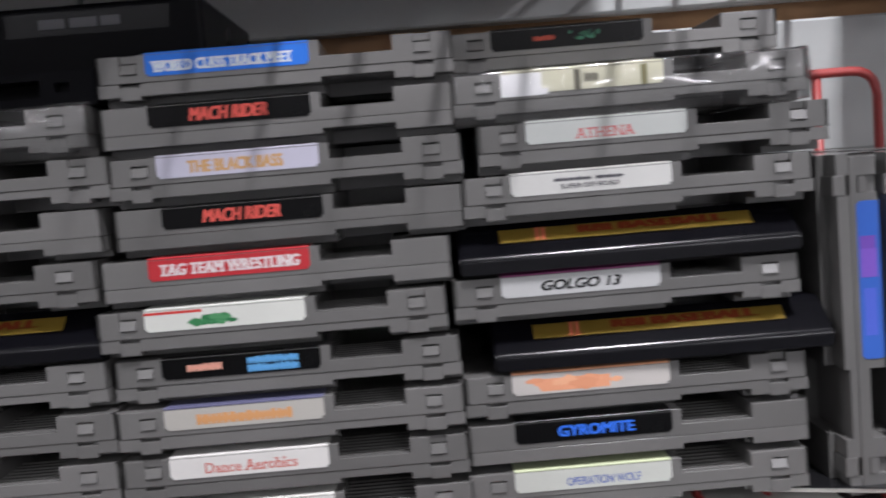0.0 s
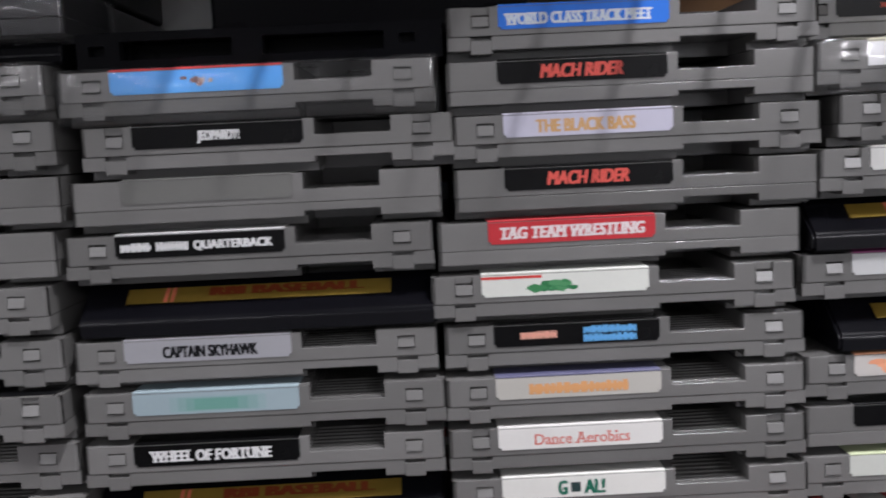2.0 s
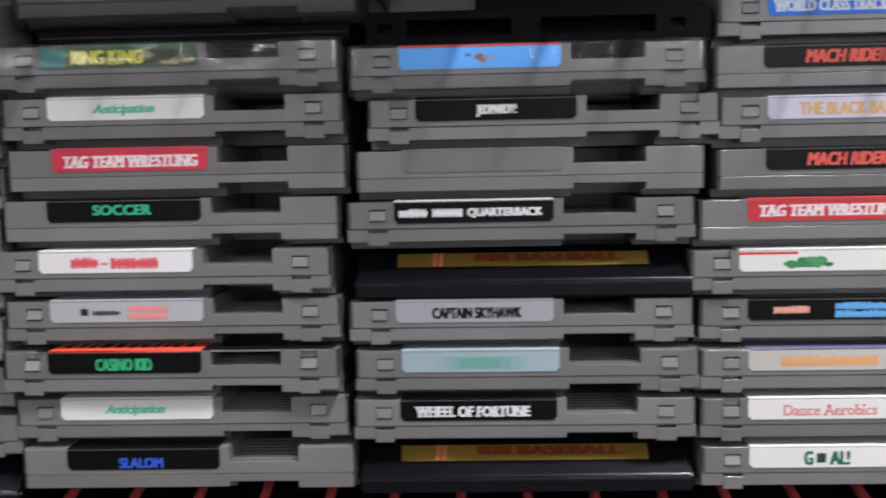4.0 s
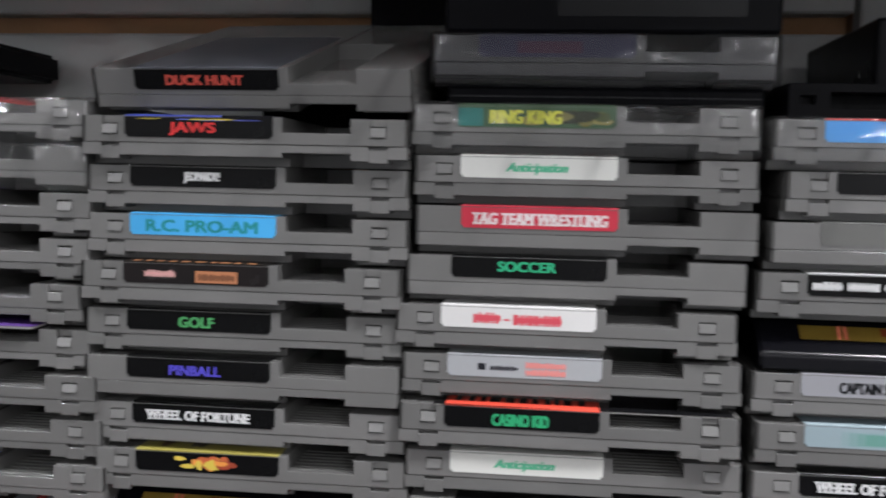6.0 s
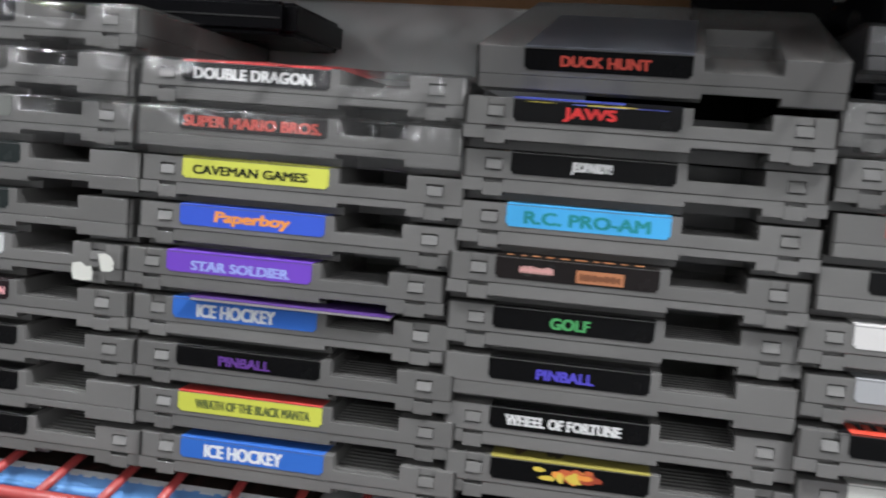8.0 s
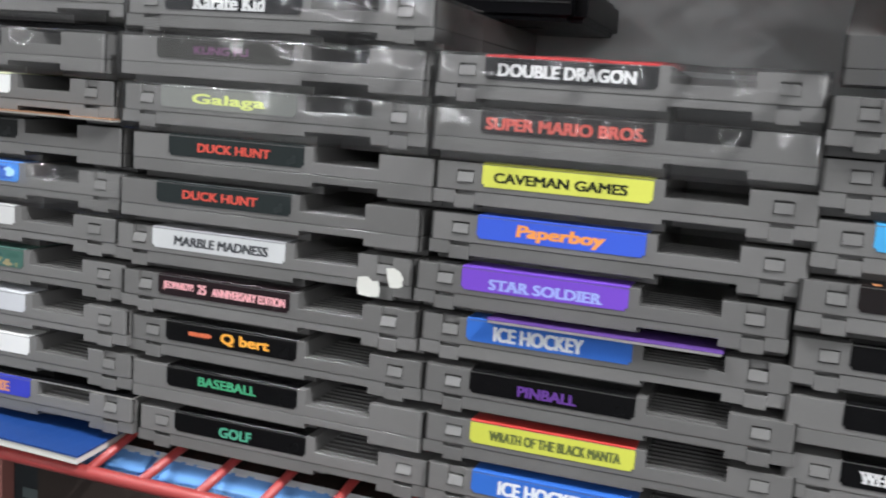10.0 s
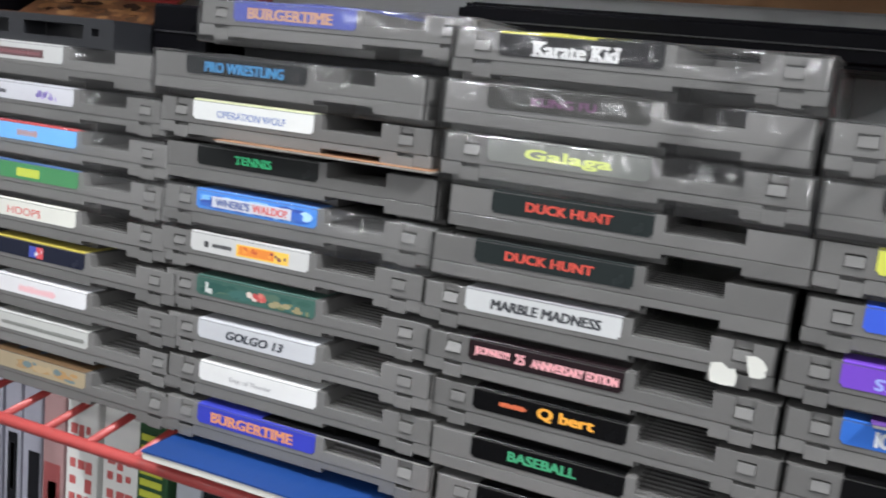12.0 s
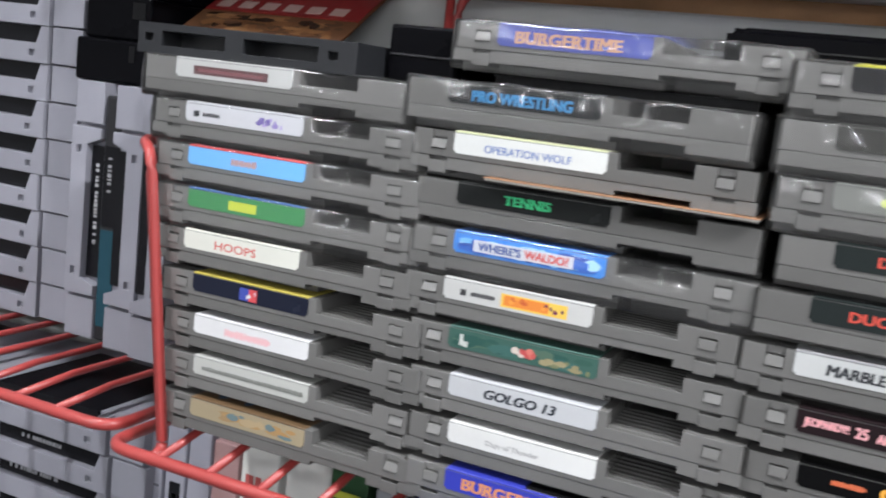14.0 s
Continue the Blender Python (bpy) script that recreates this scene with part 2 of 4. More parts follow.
TABS = [clip_tab(*v) for v in ((0.0006, 0.0), (0.0009, 0.0001), (0.0004, 0.0002), (0.0011, 0.0), (0.0007, 0.0002))]
SHELLS = {"clip": shells("clip"), "clip_notched": shells("clip_notched"), "plain": shells("plain"), "dark": shells("plain")}
for me in SHELLS["dark"]:
    me.materials[0] = DARKGREY


def stems(points, faces, level):
    """Stretches in which a level line runs through the faces."""
    cuts = []
    for f in faces:
        xs = []
        for i, j in zip(f, f[1:] + f[:1]):
            (xa, za), (xb, zb) = points[i], points[j]
            if (za - level) * (zb - level) < 0:
                xs.append(xa + (xb - xa) * (level - za) / (zb - za))
        if len(xs) >= 2:
            cuts.append((min(xs), max(xs)))
    out = []
    for a, b in sorted(cuts):
        if out and a < out[-1][1] + 1e-6:
            out[-1][1] = max(out[-1][1], b)
        else:
            out.append([a, b])
    return out


SERIF = {"TAG TEAM WRESTLING", "WHEEL OF FORTUNE", "Dance Aerobics", "STAR SOLDIER", "BURGERTIME", "Karate Kid", "ATHENA", "TENNIS", "WORLD CLASS TRACK MEET"}


def lettering(text, x0, x1, z0, z1, slant=0.0, bold=0.045):
    """Raised ink of a word, fitted into a rectangle of the front plane; close layers thicken the strokes."""
    cu = bpy.data.curves.new("ink", "FONT")
    cu.body, cu.size, cu.shear, cu.resolution_u = text, 1.0, slant, 3
    tmp = bpy.data.objects.new("ink", cu)
    scene.collection.objects.link(tmp)
    bpy.context.view_layer.update()
    me = bpy.data.meshes.new_from_object(tmp.evaluated_get(bpy.context.evaluated_depsgraph_get()))
    bpy.data.objects.remove(tmp)
    xs = [v.co.x for v in me.vertices]
    ys = [v.co.y for v in me.vertices]
    d = bold * (z1 - z0) * 1.6
    sx, sy = (x1 - x0 - 2 * d) / (max(xs) - min(xs)), (z1 - z0) / (max(ys) - min(ys))
    base = [(x0 + d + (v.co.x - min(xs)) * sx, z0 + (v.co.y - min(ys)) * sy) for v in me.vertices]
    faces = [tuple(p.vertices) for p in me.polygons]
    if text in SERIF:
        h = z1 - z0
        for level, foot in ((z0 + 0.07 * h, z0), (z1 - 0.07 * h, z1 - 0.11 * h)):
            for a, b in stems(base, faces, level):
                if b - a < 0.34 * h:
                    i = len(base)
                    base += [(a - 0.12 * h, foot), (b + 0.12 * h, foot), (b + 0.12 * h, foot + 0.11 * h), (a - 0.12 * h, foot + 0.11 * h)]
                    faces.append((i, i + 1, i + 2, i + 3))
    verts, polys = [], []
    e = 0.4 * d
    for k, (shift, lift) in enumerate(((-d, -e), (-d, e), (0.0, 0.0), (d, -e), (d, e))):
        n = len(verts)
        verts += [(x + shift, -0.00001 * k, z + lift) for x, z in base]
        polys += [tuple(n + i for i in f) for f in faces]
    out = bpy.data.meshes.new("lettering")
    out.from_pydata(verts, [], polys)
    return out


def T(text, u0, u1, v0, v1, rgb, slant=0.0):
    return ("text", text, u0, u1, v0, v1, rgb, slant)


def B(u0, u1, v0, v1, rgb):
    return ("bar", "", u0, u1, v0, v1, rgb, 0.0)


def W(u0, u1, v0, v1, rgb, seed=1, step=0.045):
    """A word that cannot be read: a row of bars of its size."""
    rng, out, u = random.Random(seed + int(u0 * 100)), [], u0
    while u < u1 - 0.01:
        w = min(step * rng.uniform(0.30, 0.75), u1 - u)
        out.append(B(u, u + w, v0, v1 - (v1 - v0) * rng.choice((0.0, 0.05, 0.16)), rgb))
        u += w + step * rng.choice((0.13, 0.16, 0.2))
    out.append(B(u0, u1, v0 + 0.22 * (v1 - v0), v0 + 0.72 * (v1 - v0), rgb))
    return out


def M(u0, u1, v0, v1, colours, n, seed=1):
    """A small printed picture: overlapping patches of its colours."""
    rng, out = random.Random(seed), []
    for i in range(n):
        w, h = (u1 - u0) * rng.uniform(0.10, 0.34), (v1 - v0) * rng.uniform(0.32, 0.75)
        u, v = rng.uniform(u0, u1 - w), rng.uniform(v0, v1 - h)
        out.append(("patch", i, u, u + w, v, v + h, colours[i % len(colours)], 0.0))
    return out


THIN = {"Dance Aerobics", "Days of Thunder", "OPERATION WOLF", "HOOPS", "ATHENA", "SUPER OFF ROAD"}


def end_label(parent, rgb, top=None, ink=(), z0=0.0094, z1=0.0161, x0=LX0, x1=LX1):
    """A paper label glued on the end and folded over on the top face."""
    bm = bmesh.new()
    box(bm, x0, x1, -0.00025, 0.0002, z0, z1 + 0.0003)
    bmesh.ops.bevel(bm, geom=[e for e in bm.edges if abs(e.verts[0].co.y - e.verts[1].co.y) > 1e-4 and e.verts[0].co.z < z0 + 0.001], offset=0.0009, segments=3, affect="EDGES")
    lab = part("label", bm, paper(rgb), parent)
    bm = bmesh.new()
    box(bm, x0, x1, -0.0001, 0.085, z1 + 0.0004, 0.01725, 0.0002)
    part("label_fold", bm, paper(top or rgb), lab)
    w, h = x1 - x0, z1 - z0
    for order, (kind, text, u0, u1, v0, v1, col, slant) in enumerate(ink):
        face = -0.00027 - 0.000004 * order
        a = (x0 + u0 * w, x0 + u1 * w, z0 + v0 * h, z0 + v1 * h)
        if kind == "patch":
            bm = bmesh.new()
            cx, cz, rx, rz = (a[0] + a[1]) / 2, (a[2] + a[3]) / 2, (a[1] - a[0]) / 2, (a[3] - a[2]) / 2
            rng = random.Random(text * 7 + int(u0 * 1000))
            y = face
            bm.faces.new([bm.verts.new((cx + rx * rng.uniform(0.6, 1) * math.cos(k * math.pi / 4), y, cz + rz * rng.uniform(0.6, 1) * math.sin(k * math.pi / 4))) for k in range(8)])
            part("print", bm, paper(col), lab)
        elif kind == "text":
            me = lettering(text, *a, slant, 0.012 if text in THIN else 0.045)
            for v in me.vertices:
                v.co.y += face - 0.00002
            me.materials.append(paper(col))
            put("lettering", me, lab)
        else:
            part("print", box(bmesh.new(), a[0], a[1], face, -0.0002, a[2], a[3]), paper(col), lab)
    return lab


CATCH = random.Random(77)


def cartridge(kind, label):
    up, lo = SHELLS["clip_notched" if kind == "clip" and CATCH.random() < 0.4 else kind]
    root = tagged(new("game_cartridge"), label, "game cartridge", "stacked game cartridges")
    put("upper_shell", up, root)
    put("lower_shell", lo, root)
    if kind == "clip":
        for a, b in CLIPS:
            put("clip_tab", CATCH.choice(TABS), root).location = (a, 0, 0)
    return root


def wrap(parent):
    """Loose clear film round a cartridge: drawn taut over the corners, sunk a little over the channel."""
    bm = bmesh.new()
    rng = random.Random(len(bpy.data.meshes))
    e, r, nx = 0.0009, 0.0013, 84
    top, back = CT + 0.0006, 0.05
    prof = [(back, 0.0003)] + [(r - r * math.cos(a) - e, 0.0003 + r - r * math.sin(a)) for a in (1.57, 1.05, 0.52, 0.0)]
    prof += [(-e, 0.0003 + r + (top - 2 * r) * k / 7) for k in range(1, 7)]
    prof += [(r - r * math.cos(a) - e, top - r + r * math.sin(a)) for a in (0.0, 0.52, 1.05, 1.57)] + [(back, top)]
    waves = [(rng.uniform(90, 420), rng.uniform(-260, 260), rng.uniform(0, 6.28), rng.uniform(0.00004, 0.00013)) for _ in range(6)]

    ripple = [(rng.uniform(90, 330), rng.uniform(0, 6.28), rng.uniform(0.00004, 0.00011)) for _ in range(4)]

    def lift(x):
        return sum(a * math.sin(k * x + p) for k, p, a in ripple)

    slant = rng.uniform(0.05, 0.34)

    def buckle(x, z):
        y = sum(a * math.sin(kx * x + kz * z + p) for kx, kz, p, a in waves)
        sink = 1.0 / (1.0 + math.exp(-(x - CH0 - 0.005) * 420)) - 1.0 / (1.0 + math.exp(-(x - CH1 + 0.005) * 420))
        return y - 0.0009 * math.sin(math.pi * min(1.0, max(0.0, z / CT))) * (0.4 if z > 0.013 else 1.0) + (0.0004 + slant * (z - 0.0095) if z > 0.0095 else 0.0002) * sink

    rows = []
    for i in range(nx + 1):
        u = i / nx
        x = -e + (CW + 2 * e) * u
        turn = 0.0012 * (max(0.0, 1 - u / 0.02) ** 2 + max(0.0, 1 - (1 - u) / 0.02) ** 2)
        rows.append([bm.verts.new((x, y + turn + (buckle(x, z) if y < back else 0.0), z + (lift(x) if z > 0.012 else 0.3 * lift(x + 0.04)))) for y, z in prof])
    for p, q in zip(rows, rows[1:]):
        for k in range(len(prof) - 1):
            bm.faces.new((p[k], q[k], q[k + 1], p[k + 1]))
    for row in (rows[0], rows[-1]):
        far = [bm.verts.new((v.co.x, back, v.co.z)) for v in row[1:-1]]
        for k in range(len(far) - 1):
            bm.faces.new((row[k + 1], row[k + 2], far[k + 1], far[k]))
    bmesh.ops.recalc_face_normals(bm, faces=bm.faces)
    ob = part("plastic_wrap", bm, FILM, parent, "clear crinkled shrink film", smooth=True)
    ob.visible_shadow = False
    return ob


def black_cartridge(label, text=""):
    """A smooth black cartridge with a sloping gold title strip."""
    root = tagged(new("game_cartridge"), label, "game cartridge", "stacked game cartridges")
    bm = bmesh.new()
    nose = [(0.003 - 0.003 * math.cos(0.89 * i / 14), 0.0049 + 0.003 * math.sin(0.89 * i / 14)) for i in range(15)]
    prof = [(0.0, 0.0012)] + nose + [(0.0122, 0.0158), (0.0142, 0.0172), (CD, 0.0172), (CD, 0.0), (0.003, 0.0)]
    a = [bm.verts.new((0.0, y, z)) for y, z in prof]
    b = [bm.verts.new((0.118, y, z)) for y, z in prof]
    n = len(prof)
    for i in range(n):
        bm.faces.new((a[i], a[(i + 1) % n], b[(i + 1) % n], b[i]))
    bm.faces.new(a[::-1])
    bm.faces.new(b)
    bmesh.ops.recalc_face_normals(bm, faces=bm.faces)
    bmesh.ops.bevel(bm, geom=[e for e in bm.edges if abs(e.verts[0].co.x - e.verts[1].co.x) < 1e-6], offset=0.001, segments=2, affect="EDGES")
    part("shell", bm, GLOSS_BLACK, root)
    bm = bmesh.new()
    y0, z0, y1, z1 = 0.0055, 0.0107, 0.0107, 0.0148
    q = [bm.verts.new(p) for p in ((0.0145, y0, z0), (0.103, y0, z0), (0.103, y1, z1), (0.0145, y1, z1))]
    bm.faces.new(q)
    bmesh.ops.solidify(bm, geom=bm.faces[:], thickness=0.0003)
    bmesh.ops.translate(bm, vec=(0, -0.0004, 0.0002), verts=bm.verts)
    strip = part("label", bm, paper((160, 130, 44)), root, "gold paper title strip")
    for u in (0.0270, 0.0292):
        bm = bmesh.new()
        bm.faces.new([bm.verts.new(p) for p in ((u, y0 - 0.0007, z0 + 0.0005), (u + 0.0013, y0 - 0.0007, z0 + 0.0005), (u + 0.0017, y1 - 0.0007, z1 + 0.0003), (u + 0.0004, y1 - 0.0007, z1 + 0.0003))])
        part("print", bm, paper((215, 110, 75)), strip)
    if text:
        me = lettering(text, 0.042, 0.094, 0.0, 1.0, 0.0, 0.0005)
        for v in me.vertices:
            k = 0.35 + 0.55 * v.co.z
            v.co = Vector((v.co.x, y0 + (y1 - y0) * k - 0.0007, z0 + (z1 - z0) * k + 0.0004))
        me.materials.append(paper((150, 62, 26)))
        put("lettering", me, strip)
    return root


def fold_patches(lab, colours, n, seed, u0=0.0, u1=1.0):
    """Bits of the picture that runs on over the folded part of a label."""
    rng = random.Random(seed)
    for i in range(n):
        w, d = (LX1 - LX0) * rng.uniform(0.06, 0.2), rng.uniform(0.006, 0.02)
        x = LX0 + (LX1 - LX0) * rng.uniform(u0, u1)
        x = min(max(x, LX0 + w / 2), LX1 - w / 2)
        y = rng.uniform(d / 2 + 0.0003, 0.03)
        z = 0.01726 + 0.000002 * i
        bm = bmesh.new()
        bm.faces.new([bm.verts.new((x + w / 2 * rng.uniform(0.6, 1) * math.cos(k * math.pi / 4), y + d / 2 * rng.uniform(0.6, 1) * math.sin(k * math.pi / 4), z)) for k in range(8)])
        part("print", bm, paper(colours[i % len(colours)]), lab)


# column and place in it: colours, count and extent of the picture on the fold
FOLDS = {
    (4, 8): ([(75, 90, 190), (205, 190, 70), (60, 70, 150)], 12, 0.0, 1.0),
    (6, 4): ([(60, 75, 170), (190, 70, 70)], 4, 0.75, 0.98),
    (8, 0): ([(95, 70, 45), (60, 90, 120), (130, 95, 55), (80, 60, 40)], 16, 0.0, 1.0),
    (7, 5): ([(25, 95, 190), (70, 160, 230), (30, 110, 200)], 14, 0.0, 1.0),
    (4, 1): ([(60, 50, 30), (170, 150, 60), (90, 60, 35)], 14, 0.0, 1.0),
    (3, 8): ([(70, 80, 40), (120, 110, 60), (40, 75, 60)], 16, 0.0, 1.0),
    (5, 6): ([(60, 60, 35), (160, 160, 60)], 10, 0.0, 1.0),
}

WHITE, INKBLACK = (226, 226, 220), (9, 9, 10)
# each column from the top down: name of shell, x of the title's start, label colour, colour of its fold, print, words
COLUMNS = [
    (0.0092, 0.01725, [
        ("clip", -0.0363, (205, 208, 200), (190, 200, 160), [T("OPERATION WOLF", .33, .80, .18, .62, (70, 95, 170))], "white label with small blue title"),
        ("plain", -0.0349, INKBLACK, None, [T("GYROMITE", .27, .76, .25, .80, (20, 110, 235))], "black label with blue title"),
        ("clip", -0.0347, (190, 185, 180), (235, 165, 120), [B(.14, .62, .12, .78, (232, 158, 118))] + M(.05, .72, .02, .98, [(232, 158, 118), (225, 150, 110), (236, 170, 130)], 14, 3) + M(.0, .2, .0, .5, [(205, 200, 196)], 3, 5), "torn pale orange label"),
        ("black", -0.0235, "gold", None, [], "gold title strip"),
        ("clip", -0.0359, (205, 206, 206), (140, 60, 110), [T("GOLGO 13", .25, .75, .25, .75, INKBLACK, .25)], "white label with black title"),
        ("black", -0.0330, "gold", None, [], "gold title strip"),
        ("clip", -0.0301, (222, 222, 218), None, W(.27, .50, .60, .78, (90, 90, 95), 2, .025) + W(.53, .70, .60, .78, (90, 90, 95), 2, .025) + [T("SUPER OFF ROAD", .31, .67, .22, .46, (80, 80, 85))], "white label with two lines of small print"),
        ("clip", -0.0236, (200, 204, 200), None, [T("ATHENA", .31, .67, .12, .62, (200, 110, 110))], "worn white label, faint red title"),
        ("clip", -0.0308, (196, 194, 172), None, [B(.0, .25, -.12, 1.0, (238, 238, 240)), B(.22, .29, -.10, .20, (232, 232, 236)), B(.45, .49, .0, 1.0, (95, 92, 80)), B(.86, .90, .0, 1.0, (120, 116, 80))] + W(.51, .60, .35, .8, (110, 108, 95), 3, .03), "yellowed half-peeled label"),
        ("clip", -0.0314, INKBLACK, None, W(.28, .42, .4, .66, (180, 70, 50), 3, .035) + M(.45, .74, .2, .9, [(40, 90, 70), (60, 120, 95), (25, 60, 50)], 8, 4), "black label with small green emblem"),
    ]),
    (0.0077, 0.01728, [
        ("clip", -0.1545, WHITE, None, [T("G", .34, .40, .15, .85, (20, 100, 80)), B(.42, .48, .25, .75, (40, 60, 60)), T("AL!", .50, .63, .15, .85, (20, 100, 80))], "white label with green title"),
        ("clip", -0.1551, (226, 224, 220), None, [T("Dance Aerobics", .22, .80, .2, .75, (205, 110, 100))], "white label with thin red title"),
        ("clip", -0.1552, (175, 172, 165), (90, 90, 120), W(.2, .80, .2, .75, (208, 150, 95), 5, .06), "grey label with orange print"),
        ("clip", -0.1550, INKBLACK, None, W(.16, .38, .35, .75, (215, 150, 130), 4) + W(.54, .86, .52, .90, (80, 155, 210), 3) + W(.54, .86, .10, .48, (80, 155, 210), 9), "black label with blue print"),
        ("clip", -0.1585, (226, 228, 220), None, [B(0, .36, .86, 1.0, (205, 50, 45))] + M(.24, .62, .08, .78, [(55, 130, 80), (40, 115, 70), (75, 145, 95)], 17, 2), "white label with green emblem and red corner"),
        ("plain", -0.1556, (190, 40, 48), None, [T("TAG TEAM WRESTLING", .07, .94, .24, .80, (238, 225, 225), .12)], "red label with white title"),
        ("plain", -0.1494, INKBLACK, None, [T("MACH RIDER", .25, .74, .22, .85, (215, 80, 68), .2)], "black label with red slanted title"),
        ("clip", -0.1492, (190, 188, 205), None, [T("THE BLACK BASS", .19, .78, .2, .8, (205, 160, 105))], "pale violet label with ochre print"),
        ("plain", -0.1505, INKBLACK, None, [T("MACH RIDER", .25, .74, .22, .85, (215, 80, 68), .2)], "black label with red slanted title"),
        ("clip", -0.1495, (10, 110, 215), None, [T("WORLD CLASS TRACK MEET", .04, .90, .2, .72, (225, 235, 245))], "bright blue label with white title"),
    ]),
    (0.0078, 0.0175, [
        ("black", -0.2750, "gold", None, [], "gold title strip"),
        ("clip", -0.2765, INKBLACK, None, [T("WHEEL OF FORTUNE", .1, .83, .22, .75, (225, 225, 225))], "black label with white title"),
        ("clip", -0.2755, (140, 158, 165), None, [B(.22, .80, .10, .84, (132, 157, 161)), B(.27, .75, .13, .80, (122, 154, 154)), B(.32, .69, .16, .76, (110, 150, 146)), B(.37, .63, .20, .72, (96, 146, 136))], "pale blue label with green print"),
        ("clip", -0.2773, (146, 146, 151), None, [T("CAPTAIN SKYHAWK", .23, .80, .2, .75, (25, 25, 28))], "silver label with black title"),
        ("black", -0.2750, "gold", None, [], "gold title strip"),
        ("clip", -0.2770, INKBLACK, (205, 205, 205), W(.03, .21, .3, .72, (215, 215, 215), 2, .04) + W(.24, .43, .3, .72, (215, 215, 215), 4, .04) + [T("QUARTERBACK", .46, .93, .25, .72, (225, 225, 225))], "black label with white title"),
        ("plain", -0.2735, (104, 104, 101), None, [], "bare grey label worn blank"),
        ("clip", -0.2689, INKBLACK, None, [T("JEOPARDY!", .38, .63, .18, .76, (222, 222, 222))], "black label with small white print"),
        ("clip", -0.2741, (75, 165, 235), (215, 50, 50), M(.40, .60, .2, .85, [(150, 110, 100), (120, 90, 90), (170, 140, 120)], 6, 3), "sky blue label with red edge"),
    ]),
    (0.0084, 0.0178, [
        ("plain", -0.3968, INKBLACK, None, [T("SLALOM", .34, .63, .1, .62, (30, 80, 190))], "black label with blue title"),
        ("clip", -0.3990, WHITE, None, [T("Anticipation", .29, .69, .2, .78, (80, 180, 140), .35)], "white label with green script"),
        ("clip", -0.4011, INKBLACK, (228, 70, 45), [T("CASINO KID", .31, .68, .15, .75, (30, 160, 105))], "black label with green title and red fold"),
        ("clip", -0.4007, (160, 162, 165), None, [B(.2, .25, .35, .7, (40, 40, 45))] + W(.28, .46, .35, .6, (60, 60, 65), 2, .03) + W(.51, .77, .52, .85, (215, 130, 125), 4) + W(.51, .77, .15, .48, (215, 130, 125), 6), "grey label with faded red print"),
        ("clip", -0.4033, (228, 226, 224), None, W(.21, .39, .25, .80, (210, 70, 85), 3) + [B(.41, .45, .4, .5, (210, 70, 85))] + W(.47, .78, .2, .75, (210, 70, 85), 5), "white label with red script"),
        ("plain", -0.4002, INKBLACK, None, [T("SOCCER", .30, .68, .35, .85, (30, 170, 120))], "black label with green title"),
        ("plain", -0.3970, (195, 40, 62), None, [T("TAG TEAM WRESTLING", .07, .94, .2, .77, (238, 225, 225), .12)], "red label with white title"),
        ("clip", -0.3976, WHITE, None, [T("Anticipation", .29, .69, .2, .78, (80, 180, 140), .35)], "white label with green script"),
        ("clip", -0.3988, (60, 90, 60), None, [B(0, .16, .05, .95, (30, 110, 105))] + M(.16, 1.0, .02, .98, [(70, 80, 40), (110, 105, 50), (40, 75, 60), (140, 130, 70), (50, 55, 40)], 26, 4) + [T("RING KING", .2, .66, .2, .85, (205, 205, 60))], "green painted label with yellow title"),
        ("dark", -0.3925, (40, 40, 66), None, [B(.25, .66, .2, .8, (62, 30, 55))], "dusky violet label"),
    ]),
    (0.0025, 0.0178, [
        ("black", -0.5170, "gold", None, [], "gold title strip"),
        ("clip", -0.5180, INKBLACK, (150, 140, 60), M(.25, .72, .0, 1.0, [(190, 90, 45), (205, 180, 60), (150, 60, 35), (220, 140, 50)], 18, 3), "black label with fiery print"),
        ("clip", -0.5197, INKBLACK, None, [T("WHEEL OF FORTUNE", .1, .83, .25, .75, (225, 225, 225))], "black label with white title"),
        ("plain", -0.5212, INKBLACK, None, [T("PINBALL", .30, .66, .2, .7, (75, 65, 190))], "black label with violet title"),
        ("clip", -0.5214, INKBLACK, None, [T("GOLF", .36, .61, .2, .75, (70, 155, 90))], "black label with green title"),
        ("clip", -0.5216, (30, 26, 26), (32, 27, 26), M(.14, .44, .1, .95, [(48, 46, 44), (38, 36, 36)], 5, 2) + W(.15, .36, .35, .7, (205, 150, 145), 3) + [B(.5, .79, .1, .72, (180, 115, 75))] + W(.52, .77, .22, .58, (120, 75, 50), 3, .055), "dark label with brown print"),
        ("clip", -0.5195, (50, 165, 225), None, [T("R.C. PRO-AM", .11, .88, .2, .8, (15, 135, 140))], "cyan label with teal title"),
        ("clip", -0.5194, INKBLACK, None, [T("JEOPARDY!", .37, .62, .2, .78, (225, 225, 225))], "black label with small white print"),
        ("clip", -0.5196, INKBLACK, (70, 85, 190), M(.05, .95, .86, 1.0, [(90, 100, 190), (200, 180, 60), (60, 70, 150)], 8, 3) + [T("JAWS", .30, .62, .12, .78, (215, 40, 40))], "black label with red title"),
        # black label; its fold is coloured grey for the wall's sheen on it
        ("plain", -0.5175, INKBLACK, (84, 86, 94), [T("DUCK HUNT", .22, .76, .25, .75, (208, 74, 58))], "black label with red title"),
    ]),
    (0.0135, 0.0172, [
        ("clip", -0.6332, (30, 98, 190), None, [T("ICE HOCKEY", .17, .72, .15, .85, (230, 235, 240))], "blue label with bold white title"),
